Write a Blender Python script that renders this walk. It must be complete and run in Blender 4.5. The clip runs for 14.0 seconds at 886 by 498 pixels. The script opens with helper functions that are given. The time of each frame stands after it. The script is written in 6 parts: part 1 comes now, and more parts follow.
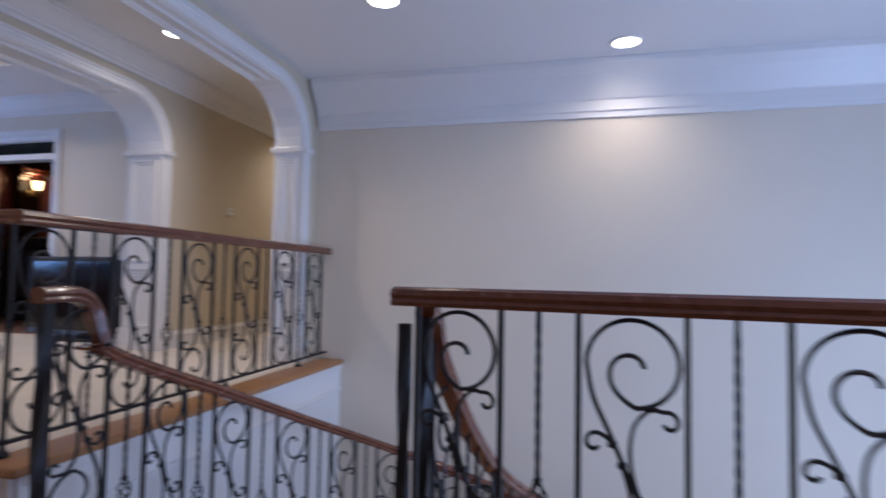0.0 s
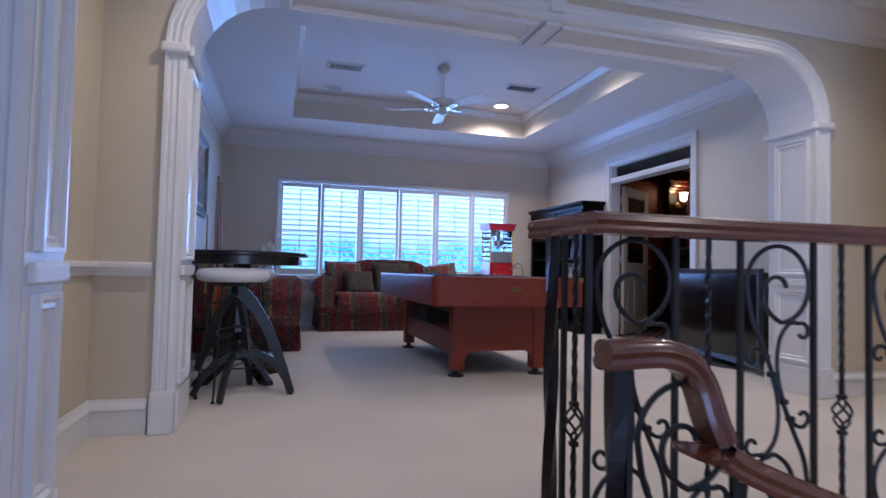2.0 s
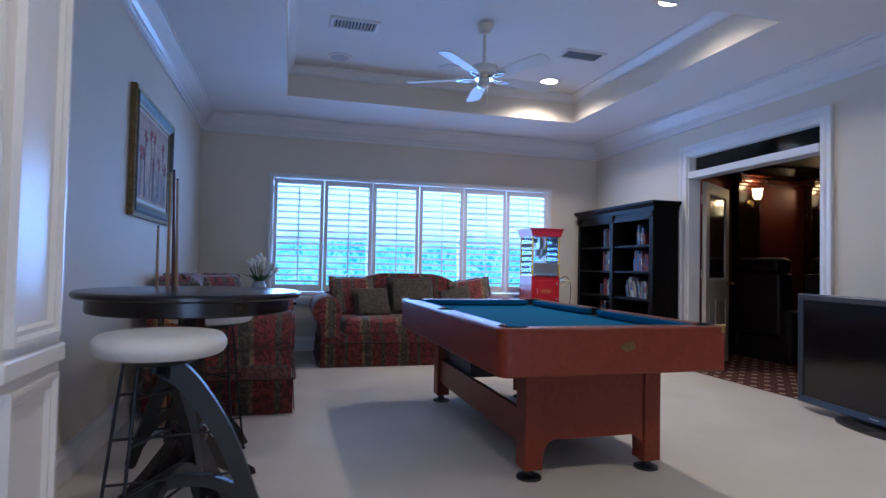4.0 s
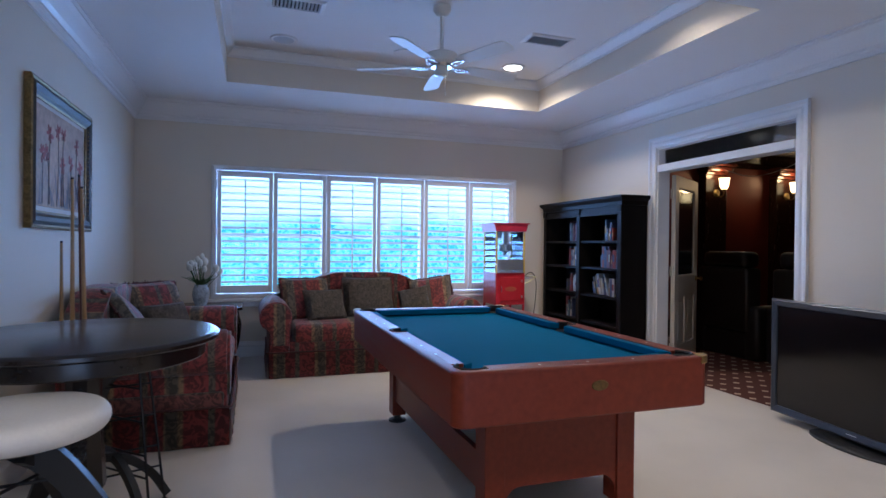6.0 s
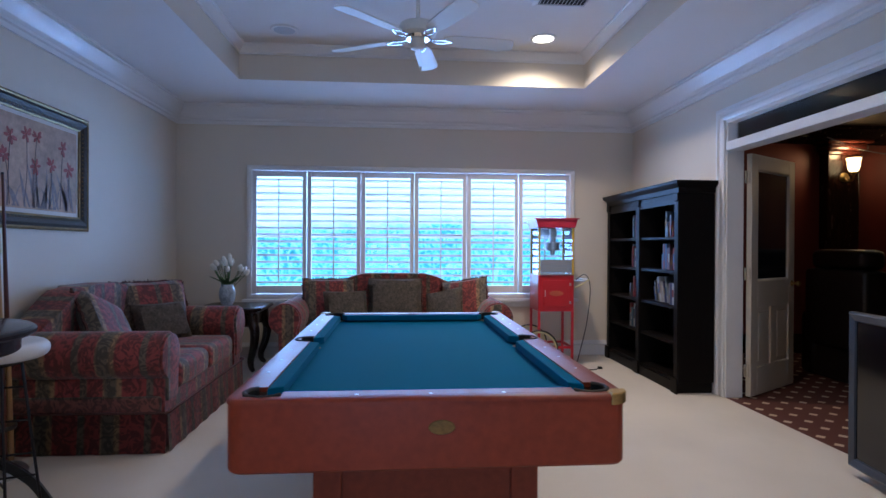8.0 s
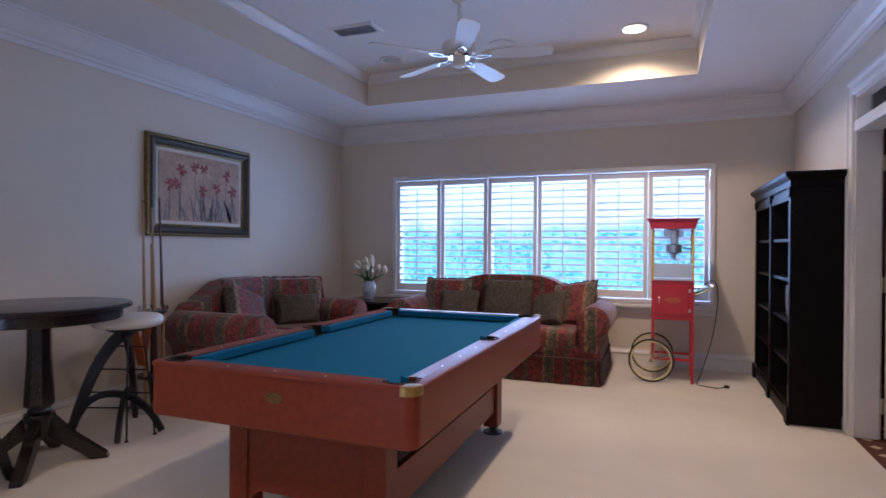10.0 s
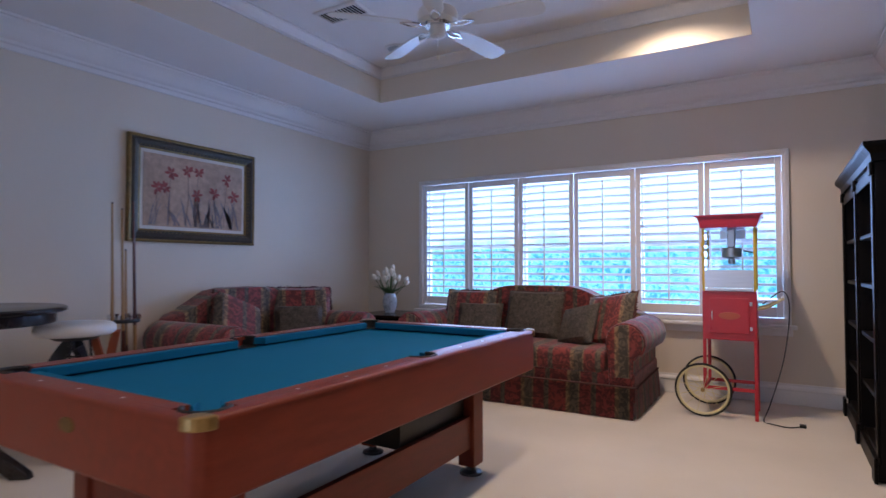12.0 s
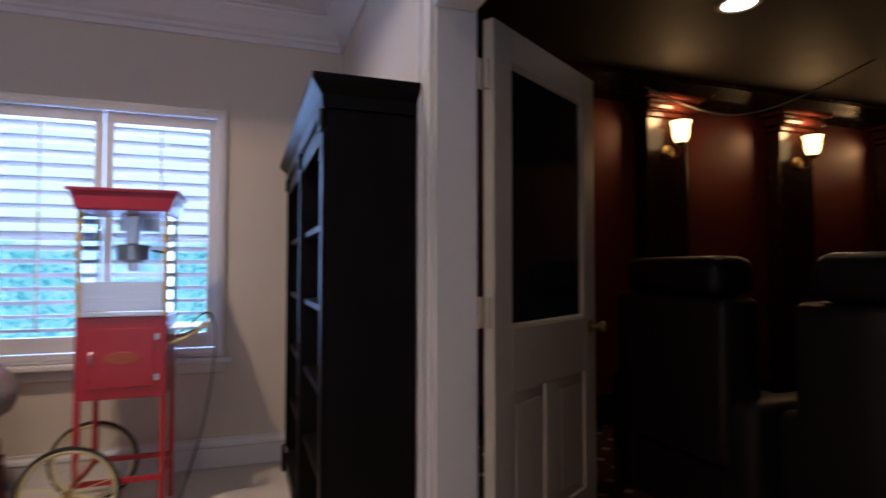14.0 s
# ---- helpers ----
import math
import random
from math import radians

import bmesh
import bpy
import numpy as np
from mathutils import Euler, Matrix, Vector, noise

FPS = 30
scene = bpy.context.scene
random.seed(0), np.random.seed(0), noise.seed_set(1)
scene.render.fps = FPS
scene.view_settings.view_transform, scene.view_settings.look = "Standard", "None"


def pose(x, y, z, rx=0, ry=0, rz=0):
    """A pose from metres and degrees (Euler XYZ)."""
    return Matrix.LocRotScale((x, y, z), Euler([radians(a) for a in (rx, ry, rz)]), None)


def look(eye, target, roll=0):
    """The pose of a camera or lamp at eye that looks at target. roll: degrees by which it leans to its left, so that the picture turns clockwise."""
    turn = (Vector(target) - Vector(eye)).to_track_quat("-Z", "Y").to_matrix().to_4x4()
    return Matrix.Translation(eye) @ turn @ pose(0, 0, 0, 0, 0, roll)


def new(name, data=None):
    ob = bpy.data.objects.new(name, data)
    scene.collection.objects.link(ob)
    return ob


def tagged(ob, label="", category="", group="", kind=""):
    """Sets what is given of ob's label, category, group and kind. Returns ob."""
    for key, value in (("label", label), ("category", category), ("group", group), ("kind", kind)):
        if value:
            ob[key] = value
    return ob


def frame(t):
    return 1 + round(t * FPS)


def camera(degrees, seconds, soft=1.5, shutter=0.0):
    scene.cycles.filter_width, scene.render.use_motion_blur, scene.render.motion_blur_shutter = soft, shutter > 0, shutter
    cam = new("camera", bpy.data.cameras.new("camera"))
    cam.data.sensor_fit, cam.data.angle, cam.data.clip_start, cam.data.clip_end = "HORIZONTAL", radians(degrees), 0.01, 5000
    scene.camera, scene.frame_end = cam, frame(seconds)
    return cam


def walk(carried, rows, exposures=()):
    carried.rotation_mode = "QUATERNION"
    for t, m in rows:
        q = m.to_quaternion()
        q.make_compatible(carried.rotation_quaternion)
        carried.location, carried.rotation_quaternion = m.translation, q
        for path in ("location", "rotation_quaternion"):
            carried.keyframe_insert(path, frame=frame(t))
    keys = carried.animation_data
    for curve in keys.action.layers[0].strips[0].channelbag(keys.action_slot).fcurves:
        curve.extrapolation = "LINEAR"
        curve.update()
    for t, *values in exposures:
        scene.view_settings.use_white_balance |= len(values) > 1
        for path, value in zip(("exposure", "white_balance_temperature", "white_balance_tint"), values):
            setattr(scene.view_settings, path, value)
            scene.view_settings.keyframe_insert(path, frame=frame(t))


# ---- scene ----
cam = camera(76.5, 14.0, shutter=0.3)
PATH = [
    (0, (0.565, -0.113, 0.724), (0.091, 1.827, 0.824), 1.0),
    (0.5, (0.54, 0.274, 0.739), (-0.74, 1.808, 0.832), 0.7),
    (1, (0.343, 0.503, 0.755), (-1.323, 1.605, 0.842), 1.0),
    (1.5, (0.093, 0.658, 0.77), (-1.756, 1.415, 0.851), 1.2),
    (2, (-0.273, 0.839, 0.798), (-2.194, 1.391, 0.874), 1.3),
    (2.5, (-0.754, 0.881, 0.842), (-2.685, 1.394, 0.918), 1.3),
    (3, (-1.232, 0.92, 0.87), (-3.166, 1.422, 0.948), 1.2),
    (5.5, (-2.063, 1.058, 1.232), (-3.963, 1.681, 1.234), 0.8),
    (6, (-2.133, 1.154, 1.232), (-4.027, 1.797, 1.22), 0.6),
    (6.5, (-2.262, 1.403, 1.229), (-4.162, 2.029, 1.217), 0.3),
    (7, (-2.415, 1.65, 1.216), (-4.356, 2.133, 1.204), 0.2),
    (7.5, (-2.44, 1.982, 1.199), (-4.413, 2.308, 1.19), 0.3),
    (10, (-2.387, 3.835, 1.237), (-4.25, 3.106, 1.225), 0.3),
    (10.5, (-2.407, 4.033, 1.221), (-4.182, 3.113, 1.223), 0.3),
    (11, (-2.596, 4.159, 1.197), (-4.327, 3.158, 1.247), 0.2),
    (11.5, (-2.817, 4.21, 1.124), (-4.522, 3.166, 1.188), 0.1),
    (12, (-3.259, 4.232, 1.119), (-4.977, 3.209, 1.178), 0.0),
    (12.5, (-3.756, 4.167, 1.098), (-5.582, 3.353, 1.16), 0.0),
    (13, (-4.291, 4.174, 1.085), (-6.235, 3.708, 1.153), 0.1),
    (13.5, (-4.774, 4.266, 1.122), (-6.772, 4.324, 1.177), 0.4),
    (14, (-5.081, 4.426, 1.139), (-6.966, 5.092, 1.212), 0.0),
]
walk(cam, [(t, look(eye, target, roll)) for t, eye, target, roll in PATH],
     [(0, -0.25, 5750, 15), (1.5, -0.3, 5550, 17), (3.0, -0.3, 5350, 12), (5.5, -0.3, 5700, 10), (7.5, -0.3, 5750, 10), (10.0, -0.27, 6750, 20), (11.5, -0.27, 6700, 20), (13.0, -0.35, 6350, 16), (14.0, -0.6, 6800, 20)])

# ---- world, sun, large lights, exposure ----
world = bpy.data.worlds.new("world")
scene.world = world
world.use_nodes = True
wn = world.node_tree.nodes
sky = wn.new("ShaderNodeTexSky")
sky.sky_type = "NISHITA"
sky.sun_disc = False
sky.sun_elevation, sky.sun_rotation = radians(50), radians(90)
wn["Background"].inputs["Strength"].default_value = 0.12
world.node_tree.links.new(sky.outputs[0], wn["Background"].inputs["Color"])
sun = new("sun", bpy.data.lights.new("sun", "SUN"))
sun.data.energy, sun.data.angle, sun.data.color = 2.0, radians(0.5), (1.0, 0.95, 0.88)
sun.matrix_world = look((0, 0, 0), (-0.64, 0.0, -0.77))


def area_lamp(name, m, sx, sy, watts, color):
    data = bpy.data.lights.new(name, "AREA")
    data.shape, data.size, data.size_y = "RECTANGLE", sx, sy
    data.energy, data.color = watts, color
    ob = new(name, data)
    ob.matrix_world = m
    return ob


def spot_lamp(name, at, watts, color=(1.0, 0.83, 0.64), angle=125, size=0.05, blend=0.6):
    data = bpy.data.lights.new(name, "SPOT")
    data.energy, data.color, data.spot_size, data.spot_blend, data.shadow_soft_size = watts, color, radians(angle), blend, size
    ob = new(name, data)
    ob.matrix_world = look(at, (at[0], at[1] + 0.001, at[2] - 1))
    return ob


# daylight from the sky outside the shuttered windows
area_lamp("window_sky", look((-9.9, 2.53, 1.95), (-7.3, 2.53, 1.45)), 4.8, 2.4, 900, (0.28, 0.50, 1.0))
# daylight from the tall window over the stairs
area_lamp("stair_window_sky", look((4.10, 1.6, -0.4), (0.0, 2.6, 0.0)), 2.6, 3.4, 200, (0.46, 0.64, 1.0))

# ---- materials ----


def material(name, color, rough=0.6, metal=0.0, spread=0.06, scale=6.0, fine=90.0, bump=0.0, coat=0.0, emit=None, stretch=None, spec=0.5):
    """A principled surface with broad stains and fine grain."""
    m = bpy.data.materials.new(name)
    m.use_nodes = True
    n, l = m.node_tree.nodes, m.node_tree.links
    b = n["Principled BSDF"]
    b.inputs["Metallic"].default_value = metal
    b.inputs["Coat Weight"].default_value = coat
    b.inputs["Specular IOR Level"].default_value = spec
    co = n.new("ShaderNodeTexCoord")
    vec = co.outputs["Object"]
    if stretch:
        mp = n.new("ShaderNodeMapping")
        mp.inputs["Scale"].default_value = stretch
        l.new(vec, mp.inputs["Vector"])
        vec = mp.outputs[0]
    broad, grain = n.new("ShaderNodeTexNoise"), n.new("ShaderNodeTexNoise")
    broad.inputs["Scale"].default_value, grain.inputs["Scale"].default_value = scale, fine
    broad.inputs["Detail"].default_value, grain.inputs["Detail"].default_value = 4.0, 3.0
    l.new(vec, broad.inputs["Vector"])
    l.new(vec, grain.inputs["Vector"])
    add = n.new("ShaderNodeMath")
    add.operation = "ADD"
    l.new(broad.outputs[0], add.inputs[0])
    l.new(grain.outputs[0], add.inputs[1])
    ramp = n.new("ShaderNodeMapRange")
    ramp.inputs["From Min"].default_value, ramp.inputs["From Max"].default_value = 0.6, 1.4
    ramp.inputs["To Min"].default_value, ramp.inputs["To Max"].default_value = 1 - spread, 1 + spread
    l.new(add.outputs[0], ramp.inputs["Value"])
    mul = n.new("ShaderNodeVectorMath")
    mul.operation = "SCALE"
    mul.inputs[0].default_value = color
    l.new(ramp.outputs[0], mul.inputs["Scale"])
    l.new(mul.outputs[0], b.inputs["Base Color"])
    rr = n.new("ShaderNodeMapRange")
    rr.inputs["To Min"].default_value, rr.inputs["To Max"].default_value = max(0.02, rough - 0.07), min(1, rough + 0.07)
    l.new(broad.outputs[0], rr.inputs["Value"])
    l.new(rr.outputs[0], b.inputs["Roughness"])
    if bump:
        bp = n.new("ShaderNodeBump")
        bp.inputs["Strength"].default_value, bp.inputs["Distance"].default_value = bump, 0.004
        l.new(grain.outputs[0], bp.inputs["Height"])
        l.new(bp.outputs[0], b.inputs["Normal"])
    if emit:
        b.inputs["Emission Color"].default_value = (*emit[:3], 1)
        b.inputs["Emission Strength"].default_value = emit[3]
    return m


def glass_material(name, tint=(0.95, 0.98, 1.0)):
    m = bpy.data.materials.new(name)
    m.use_nodes = True
    n, l = m.node_tree.nodes, m.node_tree.links
    n.remove(n["Principled BSDF"])
    clear, gloss, mix, fr = n.new("ShaderNodeBsdfTransparent"), n.new("ShaderNodeBsdfGlossy"), n.new("ShaderNodeMixShader"), n.new("ShaderNodeFresnel")
    clear.inputs["Color"].default_value = (*tint, 1)
    gloss.inputs["Roughness"].default_value = 0.03
    l.new(fr.outputs[0], mix.inputs[0])
    l.new(clear.outputs[0], mix.inputs[1])
    l.new(gloss.outputs[0], mix.inputs[2])
    l.new(mix.outputs[0], n["Material Output"].inputs["Surface"])
    return m


def fabric_material(name, axis, period=0.37):
    """Woven stripes of red damask, olive scrollwork and thin beige bands across one axis."""
    m = bpy.data.materials.new(name)
    m.use_nodes = True
    n, l = m.node_tree.nodes, m.node_tree.links
    b = n["Principled BSDF"]
    b.inputs["Roughness"].default_value = 0.75
    b.inputs["Sheen Weight"].default_value = 0.25
    co, sep = n.new("ShaderNodeTexCoord"), n.new("ShaderNodeSeparateXYZ")
    l.new(co.outputs["Object"], sep.inputs[0])
    mod, div = n.new("ShaderNodeMath"), n.new("ShaderNodeMath")
    div.operation, mod.operation = "DIVIDE", "FRACT"
    div.inputs[1].default_value = period
    l.new(sep.outputs[axis], div.inputs[0])
    l.new(div.outputs[0], mod.inputs[0])
    ramp = n.new("ShaderNodeValToRGB")
    e = ramp.color_ramp
    e.interpolation = "LINEAR"
    stops = [(0.0, (0.22, 0.036, 0.033)), (0.36, (0.22, 0.036, 0.033)), (0.39, (0.27, 0.17, 0.09)), (0.44, (0.22, 0.14, 0.075)), (0.47, (0.105, 0.085, 0.060)),
             (0.62, (0.098, 0.080, 0.058)), (0.645, (0.22, 0.15, 0.085)), (0.67, (0.20, 0.034, 0.032)), (0.88, (0.20, 0.036, 0.034)), (0.91, (0.105, 0.085, 0.060)), (1.0, (0.11, 0.088, 0.062))]
    while len(e.elements) < len(stops):
        e.elements.new(0.5)
    for el, (p, c) in zip(e.elements, stops):
        el.position, el.color = p, (*c, 1)
    l.new(mod.outputs[0], ramp.inputs[0])
    vor, wav, nz = n.new("ShaderNodeTexVoronoi"), n.new("ShaderNodeTexNoise"), n.new("ShaderNodeTexNoise")
    vor.feature, vor.inputs["Scale"].default_value = "SMOOTH_F1", 17.0
    wav.inputs["Scale"].default_value, wav.inputs["Distortion"].default_value = 14.0, 2.6
    nz.inputs["Scale"].default_value = 320.0
    for t in (vor, wav, nz):
        l.new(co.outputs["Object"], t.inputs["Vector"])
    fig = n.new("ShaderNodeValToRGB")
    fig.color_ramp.elements[0].position, fig.color_ramp.elements[1].position = 0.46, 0.56
    fig.color_ramp.elements[0].color, fig.color_ramp.elements[1].color = (0.55, 0.55, 0.55, 1), (1.35, 1.3, 1.2, 1)
    l.new(wav.outputs[0], fig.inputs[0])
    mul = n.new("ShaderNodeVectorMath")
    mul.operation = "MULTIPLY"
    l.new(ramp.outputs[0], mul.inputs[0])
    l.new(fig.outputs[0], mul.inputs[1])
    l.new(mul.outputs[0], b.inputs["Base Color"])
    bp = n.new("ShaderNodeBump")
    bp.inputs["Strength"].default_value, bp.inputs["Distance"].default_value = 0.35, 0.004
    mixh = n.new("ShaderNodeMath")
    mixh.operation = "ADD"
    l.new(wav.outputs[0], mixh.inputs[0])
    l.new(nz.outputs[0], mixh.inputs[1])
    l.new(mixh.outputs[0], bp.inputs["Height"])
    l.new(bp.outputs[0], b.inputs["Normal"])
    return m


def carpet_pattern(name):
    """Dark maroon theatre carpet with a grid of small woven crosses."""
    m = bpy.data.materials.new(name)
    m.use_nodes = True
    n, l = m.node_tree.nodes, m.node_tree.links
    b = n["Principled BSDF"]
    b.inputs["Roughness"].default_value = 0.95
    co, vor, ramp = n.new("ShaderNodeTexCoord"), n.new("ShaderNodeTexVoronoi"), n.new("ShaderNodeValToRGB")
    vor.inputs["Scale"].default_value, vor.inputs["Randomness"].default_value = 6.5, 0.0
    vor.distance = "MANHATTAN"
    l.new(co.outputs["Object"], vor.inputs["Vector"])
    e = ramp.color_ramp
    e.elements[0].position, e.elements[0].color = 0.22, (0.55, 0.42, 0.30, 1)
    e.elements[1].position, e.elements[1].color = 0.27, (0.10, 0.030, 0.022, 1)
    l.new(vor.outputs["Distance"], ramp.inputs[0])
    l.new(ramp.outputs[0], b.inputs["Base Color"])
    return m


def backdrop_material(name):
    """Bright sky over trees and roofs, their daylight and glare painted into the emission."""
    m = bpy.data.materials.new(name)
    m.use_nodes = True
    n, l = m.node_tree.nodes, m.node_tree.links
    n.remove(n["Principled BSDF"])
    em, co, sep = n.new("ShaderNodeEmission"), n.new("ShaderNodeTexCoord"), n.new("ShaderNodeSeparateXYZ")
    l.new(co.outputs["Object"], sep.inputs[0])
    # height, ragged by the tree line
    nz, fr = n.new("ShaderNodeTexNoise"), n.new("ShaderNodeTexNoise")
    nz.inputs["Scale"].default_value, nz.inputs["Detail"].default_value = 0.22, 5.0
    fr.inputs["Scale"].default_value, fr.inputs["Detail"].default_value, fr.inputs["Distortion"].default_value = 0.9, 8.0, 2.5
    l.new(co.outputs["Object"], nz.inputs["Vector"])
    l.new(co.outputs["Object"], fr.inputs["Vector"])
    add = n.new("ShaderNodeMath")
    add.operation = "MULTIPLY_ADD"
    add.inputs[1].default_value = 5.0
    l.new(nz.outputs[0], add.inputs[0])
    l.new(sep.outputs[2], add.inputs[2])
    line = n.new("ShaderNodeMapRange")
    line.inputs["From Min"].default_value, line.inputs["From Max"].default_value = 4.4, 6.0
    l.new(add.outputs[0], line.inputs["Value"])
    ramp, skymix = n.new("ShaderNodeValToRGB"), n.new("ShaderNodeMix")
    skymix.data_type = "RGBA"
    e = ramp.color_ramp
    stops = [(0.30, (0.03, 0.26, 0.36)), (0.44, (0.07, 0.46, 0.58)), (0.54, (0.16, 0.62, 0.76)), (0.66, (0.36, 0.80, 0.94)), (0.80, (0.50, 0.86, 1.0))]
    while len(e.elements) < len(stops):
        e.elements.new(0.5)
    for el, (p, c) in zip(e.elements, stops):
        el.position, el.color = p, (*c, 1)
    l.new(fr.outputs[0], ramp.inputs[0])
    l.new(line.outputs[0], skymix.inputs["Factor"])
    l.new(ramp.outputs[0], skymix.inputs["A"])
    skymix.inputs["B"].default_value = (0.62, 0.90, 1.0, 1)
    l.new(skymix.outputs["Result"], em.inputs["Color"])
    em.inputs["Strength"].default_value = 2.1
    l.new(em.outputs[0], n["Material Output"].inputs["Surface"])
    return m


WALL = material("cream_wall_paint", (0.70, 0.62, 0.51), 0.7, spread=0.03, scale=1.5, fine=160, bump=0.12)
HALLW = material("warm_hall_paint", (0.60, 0.52, 0.39), 0.7, spread=0.03, scale=1.5, fine=160, bump=0.12)
TRIM = material("white_trim_paint", (0.76, 0.74, 0.72), 0.32, spread=0.03, scale=3, fine=60)
CEIL = material("white_ceiling_paint", (0.79, 0.78, 0.77), 0.8, spread=0.02, scale=2, fine=200, bump=0.08)
CARPET = material("cream_carpet", (0.67, 0.605, 0.53), 0.95, spread=0.13, scale=1.3, fine=260, bump=0.7, spec=0.1)
OAK = material("oak_nosing", (0.36, 0.17, 0.065), 0.35, spread=0.3, scale=3, fine=40, stretch=(14, 1.2, 14))
RAILWOOD = material("stained_rail_wood", (0.135, 0.042, 0.022), 0.25, spread=0.35, scale=4, fine=40, stretch=(10, 1.5, 10), coat=0.4)
IRON = material("black_wrought_iron", (0.018, 0.017, 0.019), 0.45, 0.4, spread=0.3, scale=20, fine=120, bump=0.2)
POOLWOOD = material("cherry_laminate", (0.19, 0.033, 0.016), 0.38, spread=0.22, scale=3, fine=50, stretch=(2, 12, 12), spec=0.3)
FELT = material("teal_felt", (0.002, 0.118, 0.235), 0.95, spread=0.06, scale=4, fine=500, bump=0.2, spec=0.08)
BRASS = material("aged_brass", (0.40, 0.27, 0.11), 0.42, 1.0, spread=0.2, scale=15)
CHROME = material("chrome", (0.75, 0.75, 0.75), 0.15, 1.0, spread=0.05)
STEEL = material("brushed_steel", (0.62, 0.62, 0.62), 0.32, 1.0, spread=0.1, stretch=(1, 1, 20))
BLACKWOOD = material("black_stained_wood", (0.020, 0.014, 0.012), 0.28, spread=0.4, scale=4, fine=40, stretch=(3, 3, 16))
ESPRESSO = material("espresso_bookcase_wood", (0.006, 0.0045, 0.004), 0.45, spec=0.12, spread=0.35, scale=4, fine=50, stretch=(10, 10, 1.5))
LACQUER = material("black_lacquer", (0.018, 0.013, 0.012), 0.2, spread=0.08, scale=3, fine=90)
BLACKPLASTIC = material("black_plastic", (0.012, 0.012, 0.013), 0.4, spread=0.1)
SCREEN = material("dark_screen", (0.004, 0.004, 0.005), 0.12, spread=0.02)
BEZEL = material("grey_bezel", (0.055, 0.065, 0.085), 0.3, 0.3, spread=0.05)
VINYL = material("white_vinyl", (0.72, 0.70, 0.68), 0.45, spread=0.05, scale=8, fine=120, bump=0.1)
RED = material("red_enamel", (0.52, 0.018, 0.03), 0.3, spread=0.08, scale=8)
REDTRIM = material("red_plastic", (0.45, 0.02, 0.05), 0.35, spread=0.08, scale=8)
YELLOW = material("yellow_enamel", (0.70, 0.45, 0.03), 0.35, spread=0.08)
RUBBER = material("black_rubber", (0.012, 0.012, 0.012), 0.7, spread=0.2, fine=200)
CREAMRIM = material("cream_rim_paint", (0.70, 0.62, 0.35), 0.35, spread=0.08)
GLASS = glass_material("clear_glass")
SMOKED = material("smoked_door_glass", (0.012, 0.014, 0.018), 0.08, spread=0.05)
FAB_X, FAB_Y = fabric_material("striped_damask", 0), fabric_material("striped_damask_side", 1)
DARKFAB = material("olive_damask", (0.075, 0.060, 0.046), 0.8, spread=0.75, scale=22, fine=60, bump=0.7)
FRINGE = material("fringe", (0.09, 0.035, 0.03), 0.9, spread=0.4, scale=60, bump=0.6)
LEAF = material("tulip_leaf", (0.05, 0.12, 0.03), 0.5, spread=0.3, scale=20)
VASEGLAZE = material("mottled_vase_glaze", (0.42, 0.50, 0.58), 0.15, spread=0.5, scale=22)
SIDEWOOD = material("polished_dark_side_table_wood", (0.020, 0.011, 0.008), 0.22, spread=0.3, scale=4, fine=50, stretch=(10, 10, 1.5))
PETAL = material("white_petal", (0.75, 0.74, 0.66), 0.5, spread=0.1, scale=30)
GOLDFRAME = material("antique_gold_frame", (0.23, 0.15, 0.055), 0.4, 0.6, spread=0.5, scale=25, bump=0.5)
DARKFRAME = material("dark_carved_frame", (0.045, 0.035, 0.025), 0.45, 0.2, spread=0.5, scale=40, fine=120, bump=0.8)
MATBOARD = material("linen_mat", (0.66, 0.60, 0.54), 0.8, spread=0.06, fine=300)
CANVAS = material("faded_canvas", (0.46, 0.30, 0.21), 0.7, spread=0.3, scale=4, fine=30)
BLOOM = material("coral_paint", (0.30, 0.06, 0.05), 0.7, spread=0.5, scale=20)
STEMPAINT = material("grey_green_paint", (0.235, 0.19, 0.185), 0.7, spread=0.4, scale=20)
FANWHITE = material("white_fan_enamel", (0.72, 0.68, 0.60), 0.35, spread=0.03)
LAMPON = material("lit_lamp_glass", (0.9, 0.85, 0.75), 0.5, emit=(1.0, 0.90, 0.74, 9.0))
SCONCEON = material("lit_sconce_glass", (0.9, 0.8, 0.6), 0.5, emit=(1.0, 0.74, 0.36, 5.0))
LAMPOFF = material("unlit_lamp_lens", (0.45, 0.47, 0.5), 0.3, spread=0.05)
GRILLE = material("grey_grille", (0.33, 0.33, 0.34), 0.6, spread=0.1)
VENTSHADE = material("vent_shade_black", (0.012, 0.012, 0.013), 0.7)
REDWALL = material("oxblood_wall_paint", (0.19, 0.028, 0.018), 0.45, spread=0.15, scale=2, fine=120, bump=0.1)
DARKWOOD = material("dark_theatre_woodwork", (0.030, 0.010, 0.006), 0.25, spread=0.3, scale=4, stretch=(8, 8, 1.5))
DARKCEIL = material("dark_theatre_ceiling", (0.012, 0.009, 0.008), 0.7, spread=0.1)
LEATHER = material("black_leather", (0.014, 0.012, 0.012), 0.42, spread=0.3, scale=9, fine=150, bump=0.4)
THEATRECARPET = carpet_pattern("patterned_maroon_carpet")
BACKDROP = backdrop_material("glowing_distance")
DOORWHITE = material("cream_door_paint", (0.62, 0.545, 0.43), 0.35, spread=0.05, scale=3)
PLASTICWHITE = material("white_plastic", (0.7, 0.7, 0.68), 0.4, spread=0.03)
